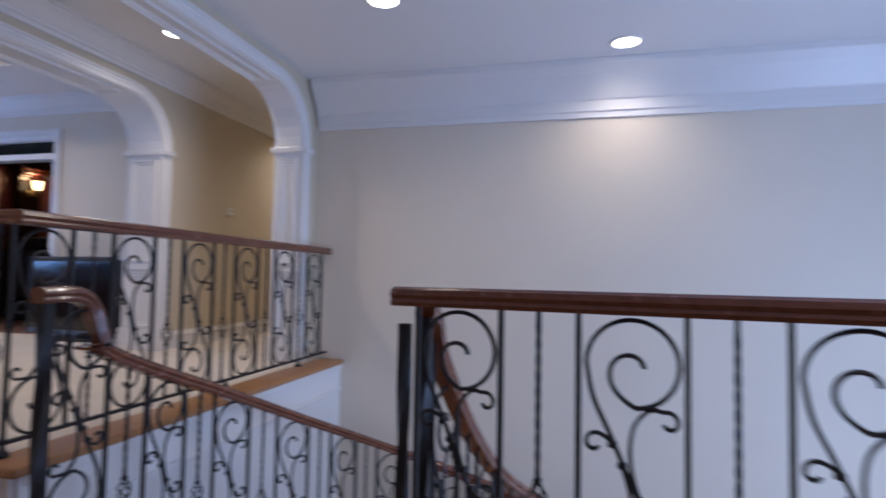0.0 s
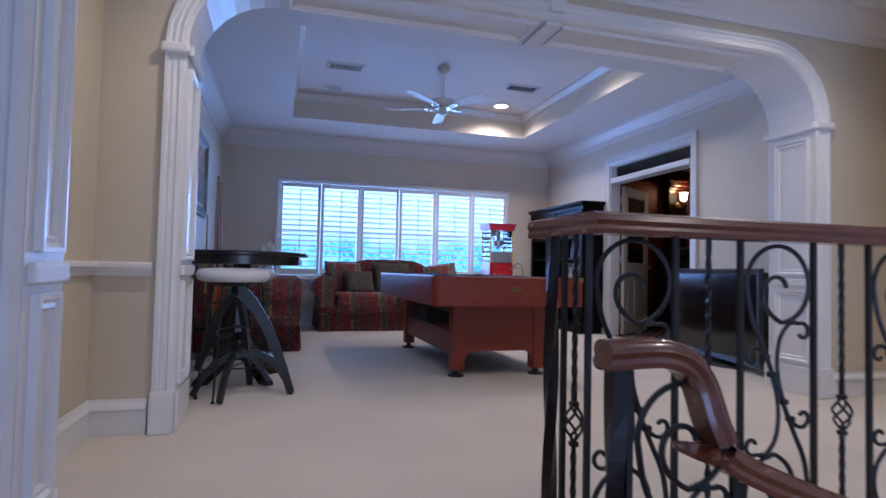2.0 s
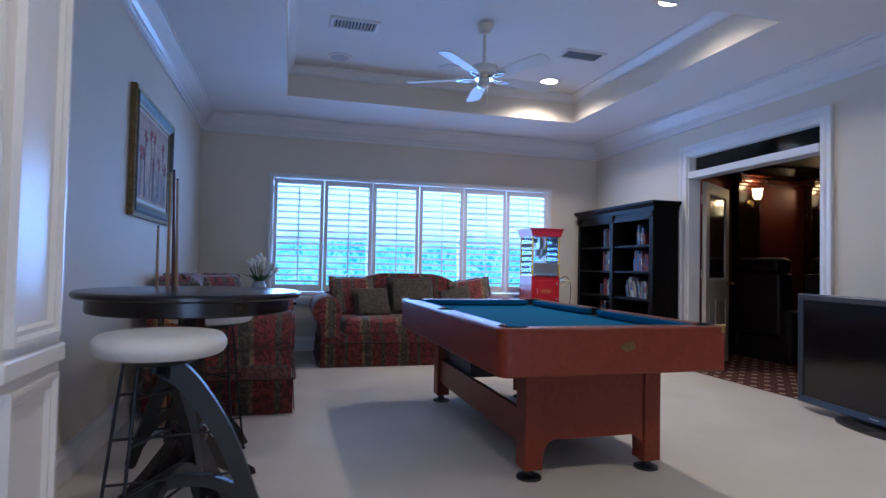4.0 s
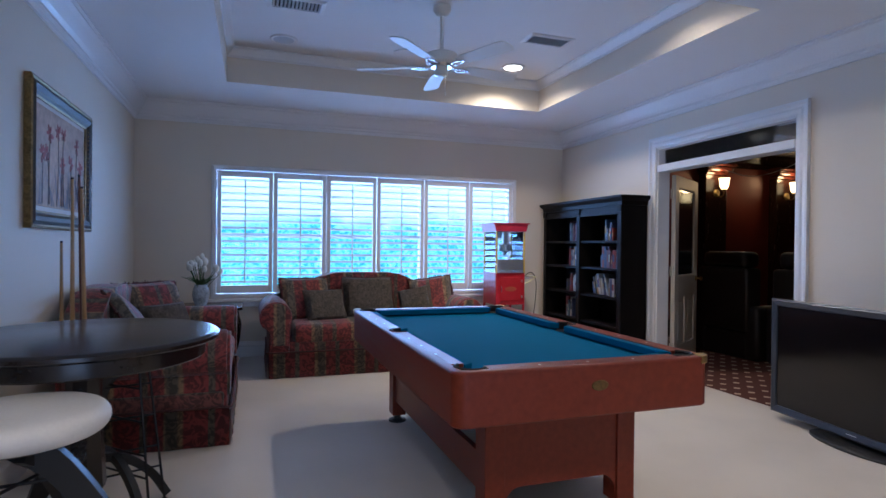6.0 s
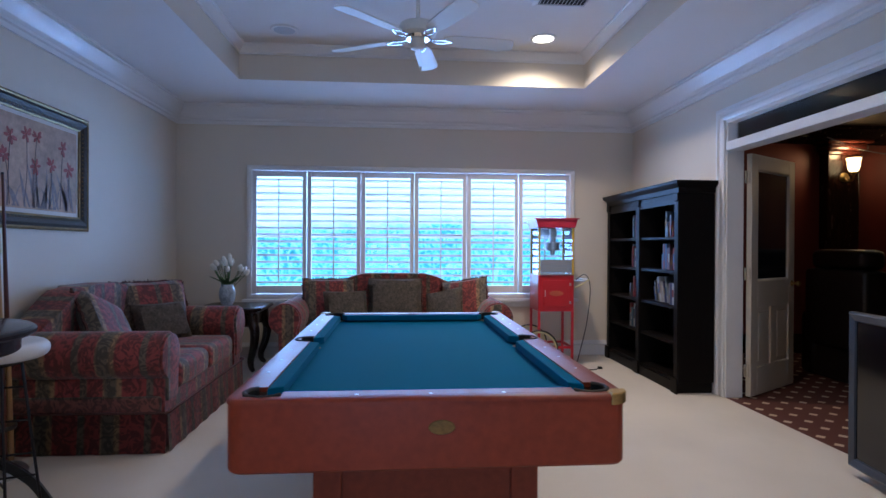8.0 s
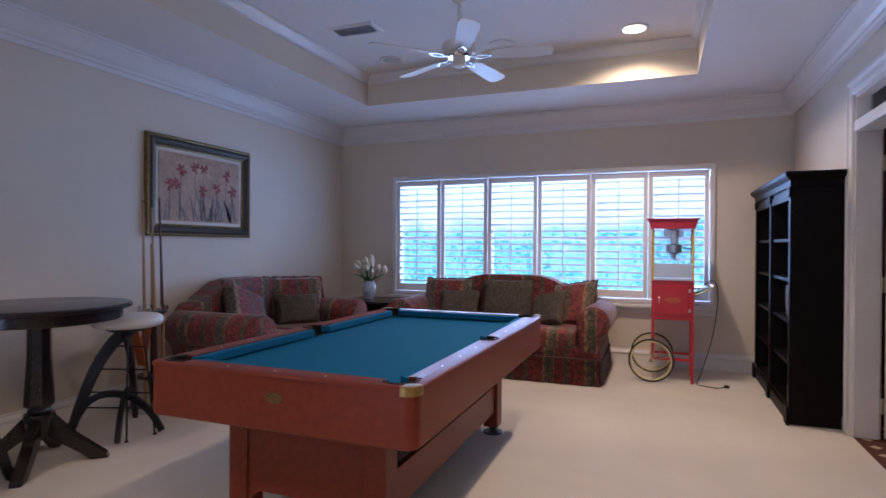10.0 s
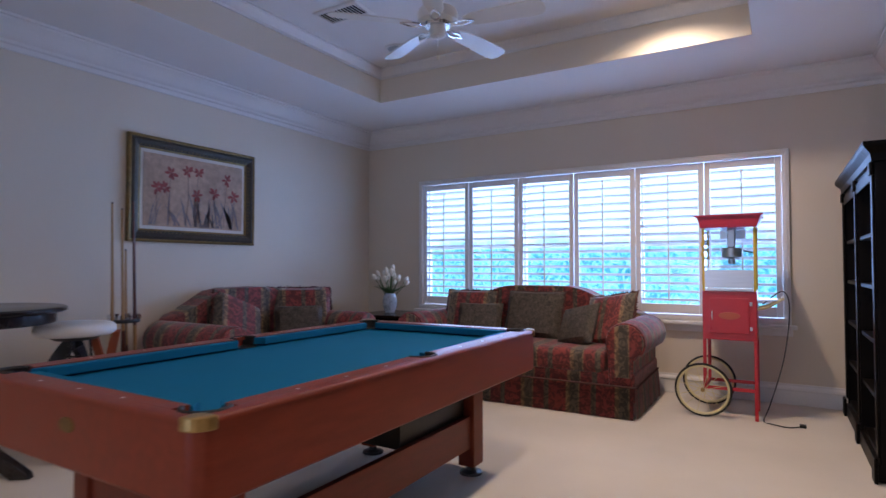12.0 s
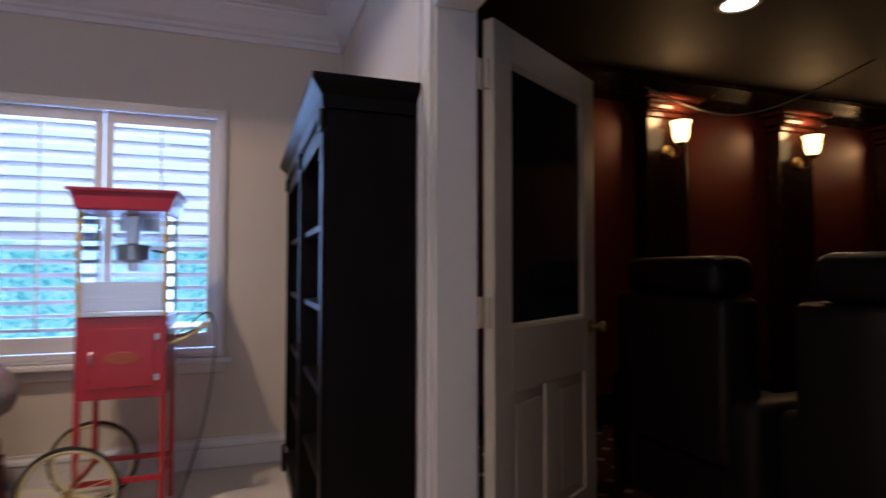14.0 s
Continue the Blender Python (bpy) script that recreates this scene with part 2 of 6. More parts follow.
BOOKS = [material("book_cover", c, 0.5, spread=0.2, scale=30) for c in ((0.16, 0.02, 0.02), (0.03, 0.04, 0.10), (0.34, 0.33, 0.31), (0.04, 0.04, 0.04), (0.06, 0.10, 0.14), (0.20, 0.14, 0.06), (0.10, 0.04, 0.06), (0.22, 0.22, 0.22))]
CUEWOOD = material("maple_cue", (0.42, 0.24, 0.10), 0.3, spread=0.15, stretch=(10, 10, 1))
CUEDARK = material("dark_cue_butt", (0.10, 0.025, 0.015), 0.3, spread=0.15)

# ---- building helpers ----


def part(name, bm, mat, parent=None, label="", smooth=False, at=None):
    me = bpy.data.meshes.new(name)
    bmesh.ops.recalc_face_normals(bm, faces=bm.faces)
    if smooth:
        for f in bm.faces:
            f.smooth = True
    bm.to_mesh(me)
    bm.free()
    me.materials.append(mat)
    if smooth:
        me.set_sharp_from_angle(angle=radians(40))
    ob = new(name, me)
    if at is not None:
        ob.matrix_world = at
    if parent is not None:
        ob.parent = parent
    if label:
        ob["label"] = label
    return ob


def share(ob, m, parent):
    """Another piece on the same mesh."""
    o = new(ob.name.split(".")[0], ob.data)
    o.matrix_basis = m
    o.parent = parent
    return o


def box(x0, y0, z0, x1, y1, z1, bevel=0.0, bm=None, seg=2):
    b = bmesh.new()
    r = bmesh.ops.create_cube(b, size=1.0)
    bmesh.ops.transform(b, matrix=Matrix.LocRotScale(((x0 + x1) / 2, (y0 + y1) / 2, (z0 + z1) / 2), None, (abs(x1 - x0), abs(y1 - y0), abs(z1 - z0))), verts=b.verts)
    if bevel:
        bmesh.ops.bevel(b, geom=list(b.edges), offset=bevel, segments=seg, profile=0.5, affect="EDGES")
    return join(bm, b)


def join(bm, b, m=None):
    if m is not None:
        bmesh.ops.transform(b, matrix=m, verts=b.verts)
    if bm is None:
        return b
    me = bpy.data.meshes.new("scratch")
    b.to_mesh(me)
    b.free()
    bm.from_mesh(me)
    bpy.data.meshes.remove(me)
    return bm


def lathe(profile, n=24, bm=None, m=None):
    """Turn (radius, z) pairs about the z axis."""
    b = bmesh.new()
    rings = []
    for r, z in profile:
        if r < 1e-5:
            rings.append([b.verts.new((0, 0, z))])
        else:
            rings.append([b.verts.new((r * math.cos(2 * math.pi * i / n), r * math.sin(2 * math.pi * i / n), z)) for i in range(n)])
    for p, q in zip(rings, rings[1:]):
        for i in range(n):
            j = (i + 1) % n
            if len(p) == 1 and len(q) == 1:
                continue
            if len(p) == 1:
                b.faces.new((p[0], q[i], q[j]))
            elif len(q) == 1:
                b.faces.new((p[i], p[j], q[0]))
            else:
                b.faces.new((p[i], p[j], q[j], q[i]))
    for ring in (rings[0], rings[-1]):
        if len(ring) > 1:
            b.faces.new(ring)
    return join(bm, b, m)


def tube(points, r, n=8, bm=None, closed=False, flat=1.0, r_end=None):
    """A round bar along points; flat < 1 squashes it."""
    b = bmesh.new()
    pts = [Vector(p) for p in points]
    rings = []
    ref = None
    for i, p in enumerate(pts):
        a = pts[i - 1] if i or closed else p
        c = pts[(i + 1) % len(pts)] if i < len(pts) - 1 or closed else p
        d = (c - a).normalized()
        if ref is None:
            ref = Vector((0, 0, 1)) if abs(d.z) < 0.9 else Vector((1, 0, 0))
        side = d.cross(ref)
        side = side.normalized() if side.length > 1e-6 else d.orthogonal().normalized()
        up = side.cross(d).normalized()
        ref = up
        rad = r if r_end is None else r + (r_end - r) * i / (len(pts) - 1)
        rings.append([b.verts.new(p + rad * (math.cos(2 * math.pi * k / n) * side + flat * math.sin(2 * math.pi * k / n) * up)) for k in range(n)])
    pairs = list(zip(rings, rings[1:])) + ([(rings[-1], rings[0])] if closed else [])
    for p, q in pairs:
        for k in range(n):
            j = (k + 1) % n
            b.faces.new((p[k], p[j], q[j], q[k]))
    if not closed:
        b.faces.new(rings[0])
        b.faces.new(list(reversed(rings[-1])))
    return join(bm, b)


def prism(outline, t0, t1, plane="yz", bm=None, bevel=0.0):
    """A flat outline given thickness along the third axis."""
    put = {"yz": lambda a, b_, t: (t, a, b_), "xz": lambda a, b_, t: (a, t, b_), "xy": lambda a, b_, t: (a, b_, t)}[plane]
    b = bmesh.new()
    lo = [b.verts.new(put(a, c, t0)) for a, c in outline]
    hi = [b.verts.new(put(a, c, t1)) for a, c in outline]
    b.faces.new(lo)
    b.faces.new(list(reversed(hi)))
    n = len(outline)
    for i in range(n):
        j = (i + 1) % n
        b.faces.new((lo[i], hi[i], hi[j], lo[j]))
    if bevel:
        rim = [e for e in b.edges if len({v in lo for v in e.verts}) == 1]
        bmesh.ops.bevel(b, geom=rim, offset=bevel, segments=2, profile=0.5, affect="EDGES")
    b.normal_update()
    bmesh.ops.triangulate(b, faces=[f for f in b.faces if len(f.verts) > 4], ngon_method="EAR_CLIP")
    return join(bm, b)


def sweep(path, profile, closed=False, plane="xy", level=0.0, bm=None):
    """Carry a moulding profile of (offset to the left of the path, height) along a flat path with mitred corners."""
    put = {"yz": lambda a, b_, t: (t, a, b_), "xz": lambda a, b_, t: (a, t, b_), "xy": lambda a, b_, t: (a, b_, t)}[plane]
    b = bmesh.new()
    n = len(path)
    P = [Vector(p) for p in path]
    rings = []
    for i in range(n):
        d0 = (P[i] - P[i - 1]).normalized() if i or closed else None
        d1 = (P[(i + 1) % n] - P[i]).normalized() if i < n - 1 or closed else None
        d0, d1 = d0 or d1, d1 or d0
        n0, n1 = Vector((-d0.y, d0.x)), Vector((-d1.y, d1.x))
        mit = (n0 + n1) / max(0.2, 1 + n0.dot(n1))
        rings.append([b.verts.new(put(P[i].x + mit.x * o, P[i].y + mit.y * o, level + h)) for o, h in profile])
    k = len(profile)
    for p, q in list(zip(rings, rings[1:])) + ([(rings[-1], rings[0])] if closed else []):
        for j in range(k):
            m_ = (j + 1) % k
            b.faces.new((p[j], p[m_], q[m_], q[j]))
    if not closed:
        b.faces.new(rings[0])
        b.faces.new(list(reversed(rings[-1])))
    return join(bm, b)


def thing(name, at, label, category, group="", kind=""):
    ob = new(name)
    ob.empty_display_size = 0.1
    ob.matrix_world = at
    return tagged(ob, label, category, group, kind)


def setting(name, bm, mat, label="", smooth=False):
    ob = part(name, bm, mat, smooth=smooth)
    return tagged(ob, label, "", "", "structure")


def rrect(x0, y0, x1, y1, r, n=6):
    """Rounded rectangle outline."""
    out = []
    for cx, cy, a in ((x1 - r, y0 + r, -90), (x1 - r, y1 - r, 0), (x0 + r, y1 - r, 90), (x0 + r, y0 + r, 180)):
        out += [(cx + r * math.cos(radians(a + 90 * i / n)), cy + r * math.sin(radians(a + 90 * i / n))) for i in range(n + 1)]
    return out


def smooth_path(points, n=8):
    """A soft curve through points."""
    P = [Vector(p) for p in points]
    P = [2 * P[0] - P[1]] + P + [2 * P[-1] - P[-2]]
    out = []
    for i in range(1, len(P) - 2):
        for k in range(n):
            t = k / n
            out.append(0.5 * (2 * P[i] + (P[i + 1] - P[i - 1]) * t + (2 * P[i - 1] - 5 * P[i] + 4 * P[i + 1] - P[i + 2]) * t * t + (3 * P[i] - P[i - 1] - 3 * P[i + 1] + P[i + 2]) * t ** 3))
    return out + [P[-2]]


# ---- the building ----
RX0, RX1, RY0, RY1 = -8.62, -3.60, 0.0, 5.0   # game room
SOFFIT, TRAY = 2.705, 3.02
TX0, TX1, TY0, TY1 = -7.625, -4.79, 0.92, 4.105  # raised tray
HALLX, HALLC = -3.225, 2.65                     # hall face of the first arch wall, hall ceiling
A2X0, A2X1 = -1.96, -1.72                       # second arch wall
NORTH = 4.42                                   # stairwell north wall
STAIRC, LANDING = 2.41, -0.36
WY0, WY1, WZ0, WZ1 = 0.76, 4.30, 0.66, 2.05    # window opening
DX0, DX1, DTOP = -6.80, -5.25, 2.24            # theatre doorway

carpet = setting("floor", box(RX0, RY0, -0.25, -1.80, RY1, 0.0), CARPET, "cream cut-pile carpet across game room and hall")
b = box(HALLX, RY1, -0.25, -1.80, 9.5, 0.0)
setting("hall_floor", b, CARPET, "cream cut-pile carpet of the corridor")

# window wall
b = box(RX0 - 0.2, -0.2, -0.2, RX0, WY0, 3.3)
box(RX0 - 0.2, WY1, -0.2, RX0, 5.2, 3.3, bm=b)
box(RX0 - 0.2, WY0, -0.2, RX0, WY1, WZ0, bm=b)
box(RX0 - 0.2, WY0, WZ1, RX0, WY1, 3.3, bm=b)
setting("wall_west", b, WALL, "cream painted window wall")
setting("wall_south", box(RX0, -0.2, -0.2, HALLX - 0.02, 0.0, 3.3), WALL, "cream painted wall behind the loveseat")
b = box(RX0, RY1, -0.2, DX0, RY1 + 0.14, 3.3)
box(DX1, RY1, -0.2, RX1, RY1 + 0.14, 3.3, bm=b)
box(DX0, RY1, DTOP, DX1, RY1 + 0.14, 3.3, bm=b)
setting("wall_north", b, WALL, "cream painted wall with theatre doorway")

# soffit with raised tray
b = box(RX0, RY0, SOFFIT, TX0, RY1, 3.3)
box(TX1, RY0, SOFFIT, RX1, RY1, 3.3, bm=b)
box(TX0, RY0, SOFFIT, TX1, TY0, 3.3, bm=b)
box(TX0, TY1, SOFFIT, TX1, RY1, 3.3, bm=b)
box(TX0, TY0, TRAY, TX1, TY1, 3.3, bm=b)
setting("ceiling", b, CEIL, "white ceiling with a raised tray")
for x0, y0, x1, y1 in ((TX0, TY0, TX0 + 0.004, TY1), (TX1 - 0.004, TY0, TX1, TY1), (TX0 + 0.004, TY0, TX1 - 0.004, TY0 + 0.004), (TX0 + 0.004, TY1 - 0.004, TX1 - 0.004, TY1)):
    setting("tray_fascia", box(x0, y0, SOFFIT + 0.001, x1, y1, TRAY - 0.001), WALL, "cream painted fascia of the tray ceiling")

CROWN = [(0, -0.02), (0.018, -0.02), (0.018, 0.012), (0.032, 0.022), (0.032, 0.04), (0.055, 0.06), (0.095, 0.12), (0.115, 0.145), (0.115, 0.16), (0.13, 0.165), (0.13, 0.18), (0, 0.18)]
SMALLCROWN = [(0.0, 0), (0.012, 0), (0.012, 0.02), (0.05, 0.07), (0.062, 0.075), (0.062, 0.09), (0.0, 0.09)]
ccw = lambda x0, y0, x1, y1: [(x0, y0), (x1, y0), (x1, y1), (x0, y1)]
setting("crown_moulding", sweep(ccw(RX0, RY0, RX1, RY1), [(o + 0.001, h) for o, h in CROWN], True, "xy", SOFFIT - 0.181), TRIM, "white crown moulding round the game room")
setting("tray_crown_moulding", sweep(ccw(TX0 + 0.004, TY0 + 0.004, TX1 - 0.004, TY1 - 0.004), [(o + 0.001, h) for o, h in SMALLCROWN], True, "xy", TRAY - 0.091), TRIM, "white crown moulding inside the tray")
BASE = [(0, 0), (0.018, 0), (0.018, 0.11), (0.026, 0.12), (0.022, 0.135), (0.012, 0.15), (0.010, 0.165), (0, 0.165)]
b = sweep([(DX0 - 0.10, RY1), (RX0, RY1), (RX0, RY0), (RX1, RY0), (RX1, 0.26)], [(o + 0.001, h) for o, h in BASE], False, "xy", 0.001)
sweep([(RX1, 4.425), (RX1, RY1), (DX1 + 0.10, RY1)], [(o + 0.001, h) for o, h in BASE], False, "xy", 0.001, bm=b)
setting("baseboard", b, TRIM, "white moulded baseboard")


def arch_outline(a, c, spring, top, n=8):
    """From the floor up one side, over and down: (y, z) pairs."""
    r = top - spring
    left = [(a + r - r * math.cos(radians(90 * i / n)), spring + r * math.sin(radians(90 * i / n))) for i in range(n + 1)]
    right = [(c - r + r * math.sin(radians(90 * i / n)), spring + r * math.cos(radians(90 * i / n))) for i in range(n + 1)]
    return [(a, 0.0)] + left + right + [(c, 0.0)]


def arch_wall(name, x0, x1, y0, y1, h, a, c, spring, top, mat, label):
    line = arch_outline(a, c, spring, top)
    b = prism([(y0, 0.0), (y0, h), (y1, h), (y1, 0.0)] + list(reversed(line)), x0, x1)
    setting(name, b, mat, label)
    return line


def arch_trim(x0, x1, a, c, spring, top, sides, label):
    """Casings, jamb lining with raised panels, capitals and plinths of one cased arch."""
    line = arch_outline(a, c, spring, top)
    root = tagged(new("arch_trim"), label, "", "", "structure")
    lining = sweep(line, [(0.0, x0 + 0.002), (-0.018, x0 + 0.002), (-0.018, x1 - 0.002), (0.0, x1 - 0.002)], False, "yz")
    part("lining", lining, TRIM, root)
    for s in sides:
        xf = x1 if s > 0 else x0
        prof = [(-0.016, 0.001), (-0.004, 0.022), (0.012, 0.024), (0.022, 0.016), (0.030, 0.016), (0.035, 0.022), (0.045, 0.022), (0.050, 0.016), (0.058, 0.018), (0.064, 0.030), (0.078, 0.030), (0.081, 0.001)]
        b = sweep(line, [(o, xf + s * h) for o, h in prof], False, "yz")
        part("casing", b, TRIM, root)
        mid = (a + c) / 2
        part("keystone", prism([(mid - 0.045, top + 0.02), (mid + 0.045, top + 0.02), (mid + 0.06, top + 0.13), (mid - 0.06, top + 0.13)], xf + s * 0.003, xf + s * 0.05, bevel=0.006), TRIM, root)
        for y in (a, c):
            o = -1 if y == a else 1
            ya, yb = sorted((y - o * 0.020, y + o * 0.086))
            part("plinth", box(min(xf + s * 0.002, xf + s * 0.045), ya, 0.001, max(xf + s * 0.002, xf + s * 0.045), yb, 0.20, bevel=0.006), TRIM, root)
            part("capital", box(min(xf + s * 0.002, xf + s * 0.05), ya - 0.012, spring - 0.055, max(xf + s * 0.002, xf + s * 0.05), yb + 0.012, spring - 0.005, bevel=0.012), TRIM, root)
    pr = [(0.0, 0.0), (0.0, 0.020), (0.012, 0.020), (0.022, 0.010), (0.034, 0.012), (0.042, 0.0)]
    for y, o in ((a, 1), (c, -1)):
        yi = y + o * 0.018
        for z0, z1 in ((0.22, 0.72), (0.82, spring - 0.10)):
            b = sweep(ccw(x0 + 0.05, z0, x1 - 0.05, z1), [(w, yi + o * h) for w, h in pr], True, "xz")
            part("panel_moulding", b, TRIM, root)
        part("chair_block", box(x0 + 0.012, min(yi, yi + o * 0.02), 0.745, x1 - 0.012, max(yi, yi + o * 0.02), 0.795, bevel=0.006), TRIM, root)
        part("jamb_capital", box(x0 - 0.01, min(yi, yi + o * 0.03), spring - 0.055, x1 + 0.01, max(yi, yi + o * 0.03), spring - 0.005, bevel=0.01), TRIM, root)
        part("jamb_plinth", box(x0 + 0.004, min(yi, yi + o * 0.014), 0.001, x1 - 0.004, max(yi, yi + o * 0.014), 0.19, bevel=0.005), TRIM, root)
    zt = top - 0.018
    for y0, y1 in ((a + top - spring + 0.05, (a + c) / 2 - 0.08), ((a + c) / 2 + 0.08, c - top + spring - 0.05)):
        b = sweep(ccw(x0 + 0.05, y0, x1 - 0.05, y1), [(w, zt - h) for w, h in pr], True, "xy")
        part("panel_moulding", b, TRIM, root)
    part("soffit_block", box(x0 + 0.01, (a + c) / 2 - 0.05, zt - 0.025, x1 - 0.01, (a + c) / 2 + 0.05, zt, bevel=0.006), TRIM, root)


arch_wall("wall_arch_room", RX1, HALLX, -0.2, 9.5, 3.3, 0.352, 4.33, 1.87, 2.30, HALLW, "warm cream wall round the cased arch")
arch_trim(RX1, HALLX, 0.352, 4.33, 1.87, 2.30, (1, -1), "white cased archway with panelled jambs to the game room")
setting("wall_arch_room_lining", box(RX1 - 0.004, 4.43, 0.17, RX1 - 0.0005, RY1 - 0.001, 2.54), WALL, "cream paint beside the arch")
arch_wall("wall_arch_stair", A2X0, A2X1, -0.2, NORTH + 0.15, 3.3, 0.275, 4.19, 1.81, 2.25, HALLW, "cream wall over the stairwell arch")
arch_trim(A2X0, A2X1, 0.275, 4.19, 1.81, 2.25, (1, -1), "white cased archway with panelled jambs to the stairs")

# hall
setting("wall_hall_south", box(HALLX, -0.2, -0.2, A2X0, 0.0, 3.3), HALLW, "warm cream hall end wall")
b = box(A2X0, NORTH + 0.15, -0.2, A2X1, 9.5, 3.3)
setting("wall_hall_east", b, HALLW, "warm cream corridor wall")
setting("wall_hall_north", box(HALLX, 9.5, -0.2, A2X1, 9.6, 3.3), HALLW, "far end wall of the corridor")
setting("hall_ceiling", box(HALLX, -0.2, HALLC, A2X0, 9.5, HALLC + 0.1), CEIL, "white hall ceiling")
b = sweep([(HALLX, 9.5), (HALLX, 0.0), (A2X0, 0.0), (A2X0, 9.5)], [(o + 0.001, h) for o, h in CROWN], False, "xy", HALLC - 0.181)
setting("hall_crown_moulding", b, TRIM, "white crown moulding of the hall")
b = sweep([(HALLX, 9.4), (HALLX, 4.425)], [(o + 0.001, h) for o, h in BASE], False, "xy", 0.001)
sweep([(HALLX, 0.255), (HALLX, 0.0), (A2X0, 0.0), (A2X0, 0.18)], [(o + 0.001, h) for o, h in BASE], False, "xy", 0.001, bm=b)
setting("hall_baseboard", b, TRIM, "white moulded hall baseboard")
CHAIR = [(0, 0), (0.010, 0), (0.014, 0.014), (0.020, 0.020), (0.030, 0.034), (0.036, 0.040), (0.036, 0.055), (0.018, 0.065), (0, 0.065)]
setting("chair_rail", sweep([(HALLX, 0.255), (HALLX, 0.0), (A2X0, 0.0), (A2X0, 0.18)], [(o + 0.001, h) for o, h in CHAIR], False, "xy", 0.74), TRIM, "white chair rail moulding")

# stairwell shell
setting("wall_stair_north", box(A2X1, NORTH, -3.2, 4.2, NORTH + 0.15, 3.3), WALL, "tall pale stairwell wall")
b = box(4.2, -2.2, -3.2, 4.35, 0.2, 3.3)
box(4.2, 3.0, -3.2, 4.35, NORTH + 0.15, 3.3, bm=b)
box(4.2, 0.2, -3.2, 4.35, 3.0, -2.2, bm=b)
box(4.2, 0.2, 1.4, 4.35, 3.0, 3.3, bm=b)
setting("wall_stair_east", b, WALL, "pale stairwell end wall with a tall window")
w2 = tagged(new("window_2"), "tall stair window with white frame", "", "", "structure")
part("window_frame", sweep(ccw(0.2, -2.2, 3.0, 1.4), [(-0.08, 4.199), (-0.08, 4.175), (0.0, 4.165), (0.03, 4.165), (0.03, 4.30), (0.0, 4.30), (0.0, 4.199)], True, "yz"), TRIM, w2)
b = box(-1.80, -2.2, -3.2, -1.72, -0.2, 3.3)
box(A2X1, -0.2, -3.2, A2X1 + 0.001, 0.0, 3.3, bm=b)
setting("wall_stair_west", b, WALL, "pale wall beside the landing")
setting("wall_stair_south", box(-1.80, -2.35, -3.2, 4.35, -2.2, 3.3), WALL, "pale wall behind the landing")
setting("stair_ceiling", box(A2X1, -2.2, STAIRC, 4.2, NORTH, STAIRC + 0.1), CEIL, "white stairwell ceiling")
BIGCROWN = [(0, 0), (0.02, 0), (0.02, 0.04), (0.035, 0.05), (0.035, 0.13), (0.05, 0.14), (0.07, 0.17), (0.15, 0.30), (0.20, 0.36), (0.20, 0.41), (0, 0.41)]
setting("stair_crown_moulding", sweep([(4.2, NORTH), (A2X1 + 0.03, NORTH)], [(o + 0.001, h) for o, h in BIGCROWN], False, "xy", STAIRC - 0.411), TRIM, "white crown moulding of the stairwell")
setting("lower_floor", box(A2X1, -2.2, -3.2, 4.2, NORTH, -3.1), OAK, "wooden floor far below the stairs")

# edge of the upper floor: nosing boards, fascia and the two steps
NOSX = -1.42
b = box(-1.80, 1.54, -0.25, NOSX - 0.03, NORTH, -0.032)
setting("floor_edge", b, TRIM, "white fascia under the railing nosing")
setting("fascia", box(NOSX - 0.03, 1.56, -3.1, NOSX - 0.012, NORTH, -0.032), TRIM, "white painted stairwell fascia")
b = box(NOSX - 0.012, 1.58, -0.075, NOSX + 0.006, NORTH, -0.032, bevel=0.006)
box(NOSX - 0.012, 1.58, -0.26, NOSX + 0.003, NORTH, -0.23, bevel=0.006, bm=b)
setting("fascia_moulding", b, TRIM, "white moulding under the nosing")
b = box(-1.62, 1.52, -0.032, NOSX + 0.02, NORTH - 0.001, 0.006, bevel=0.012, seg=3)
box(-1.80, 1.52, -0.032, -1.6205, 1.62, 0.006, bevel=0.012, seg=3, bm=b)
setting("landing_carpet", box(-1.80, 1.6205, -0.0315, -1.6205, NORTH - 0.001, 0.0), CARPET, "carpet strip beside the oak nosing")
setting("nosing", b, OAK, "varnished oak nosing under the railing")
b = box(-1.86, 0.0, -0.034, -1.765, 1.52, 0.004, bevel=0.012, seg=3)
setting("step_nosing", b, OAK, "varnished oak nosing of the top step")
setting("riser_upper", box(-1.80, -0.2, -0.20, -1.782, 1.54, -0.034), TRIM, "white painted riser")
setting("tread", box(-1.80, -0.2, -0.214, -1.48, 1.56, -0.18, bevel=0.012, seg=3), OAK, "varnished oak stair tread")
setting("riser_lower", box(-1.80, -0.2, LANDING - 0.2, -1.52, 1.54, -0.214), TRIM, "white painted lower riser")
setting("landing_floor", prism([(-1.52, -2.2), (4.2, -2.2), (4.2, 0.72), (1.05, 1.39), (0.05, 1.60), (-1.42, 1.62), (-1.42, 1.54), (-1.52, 1.54)], LANDING - 0.25, LANDING, "xy"), OAK, "varnished oak stair landing")

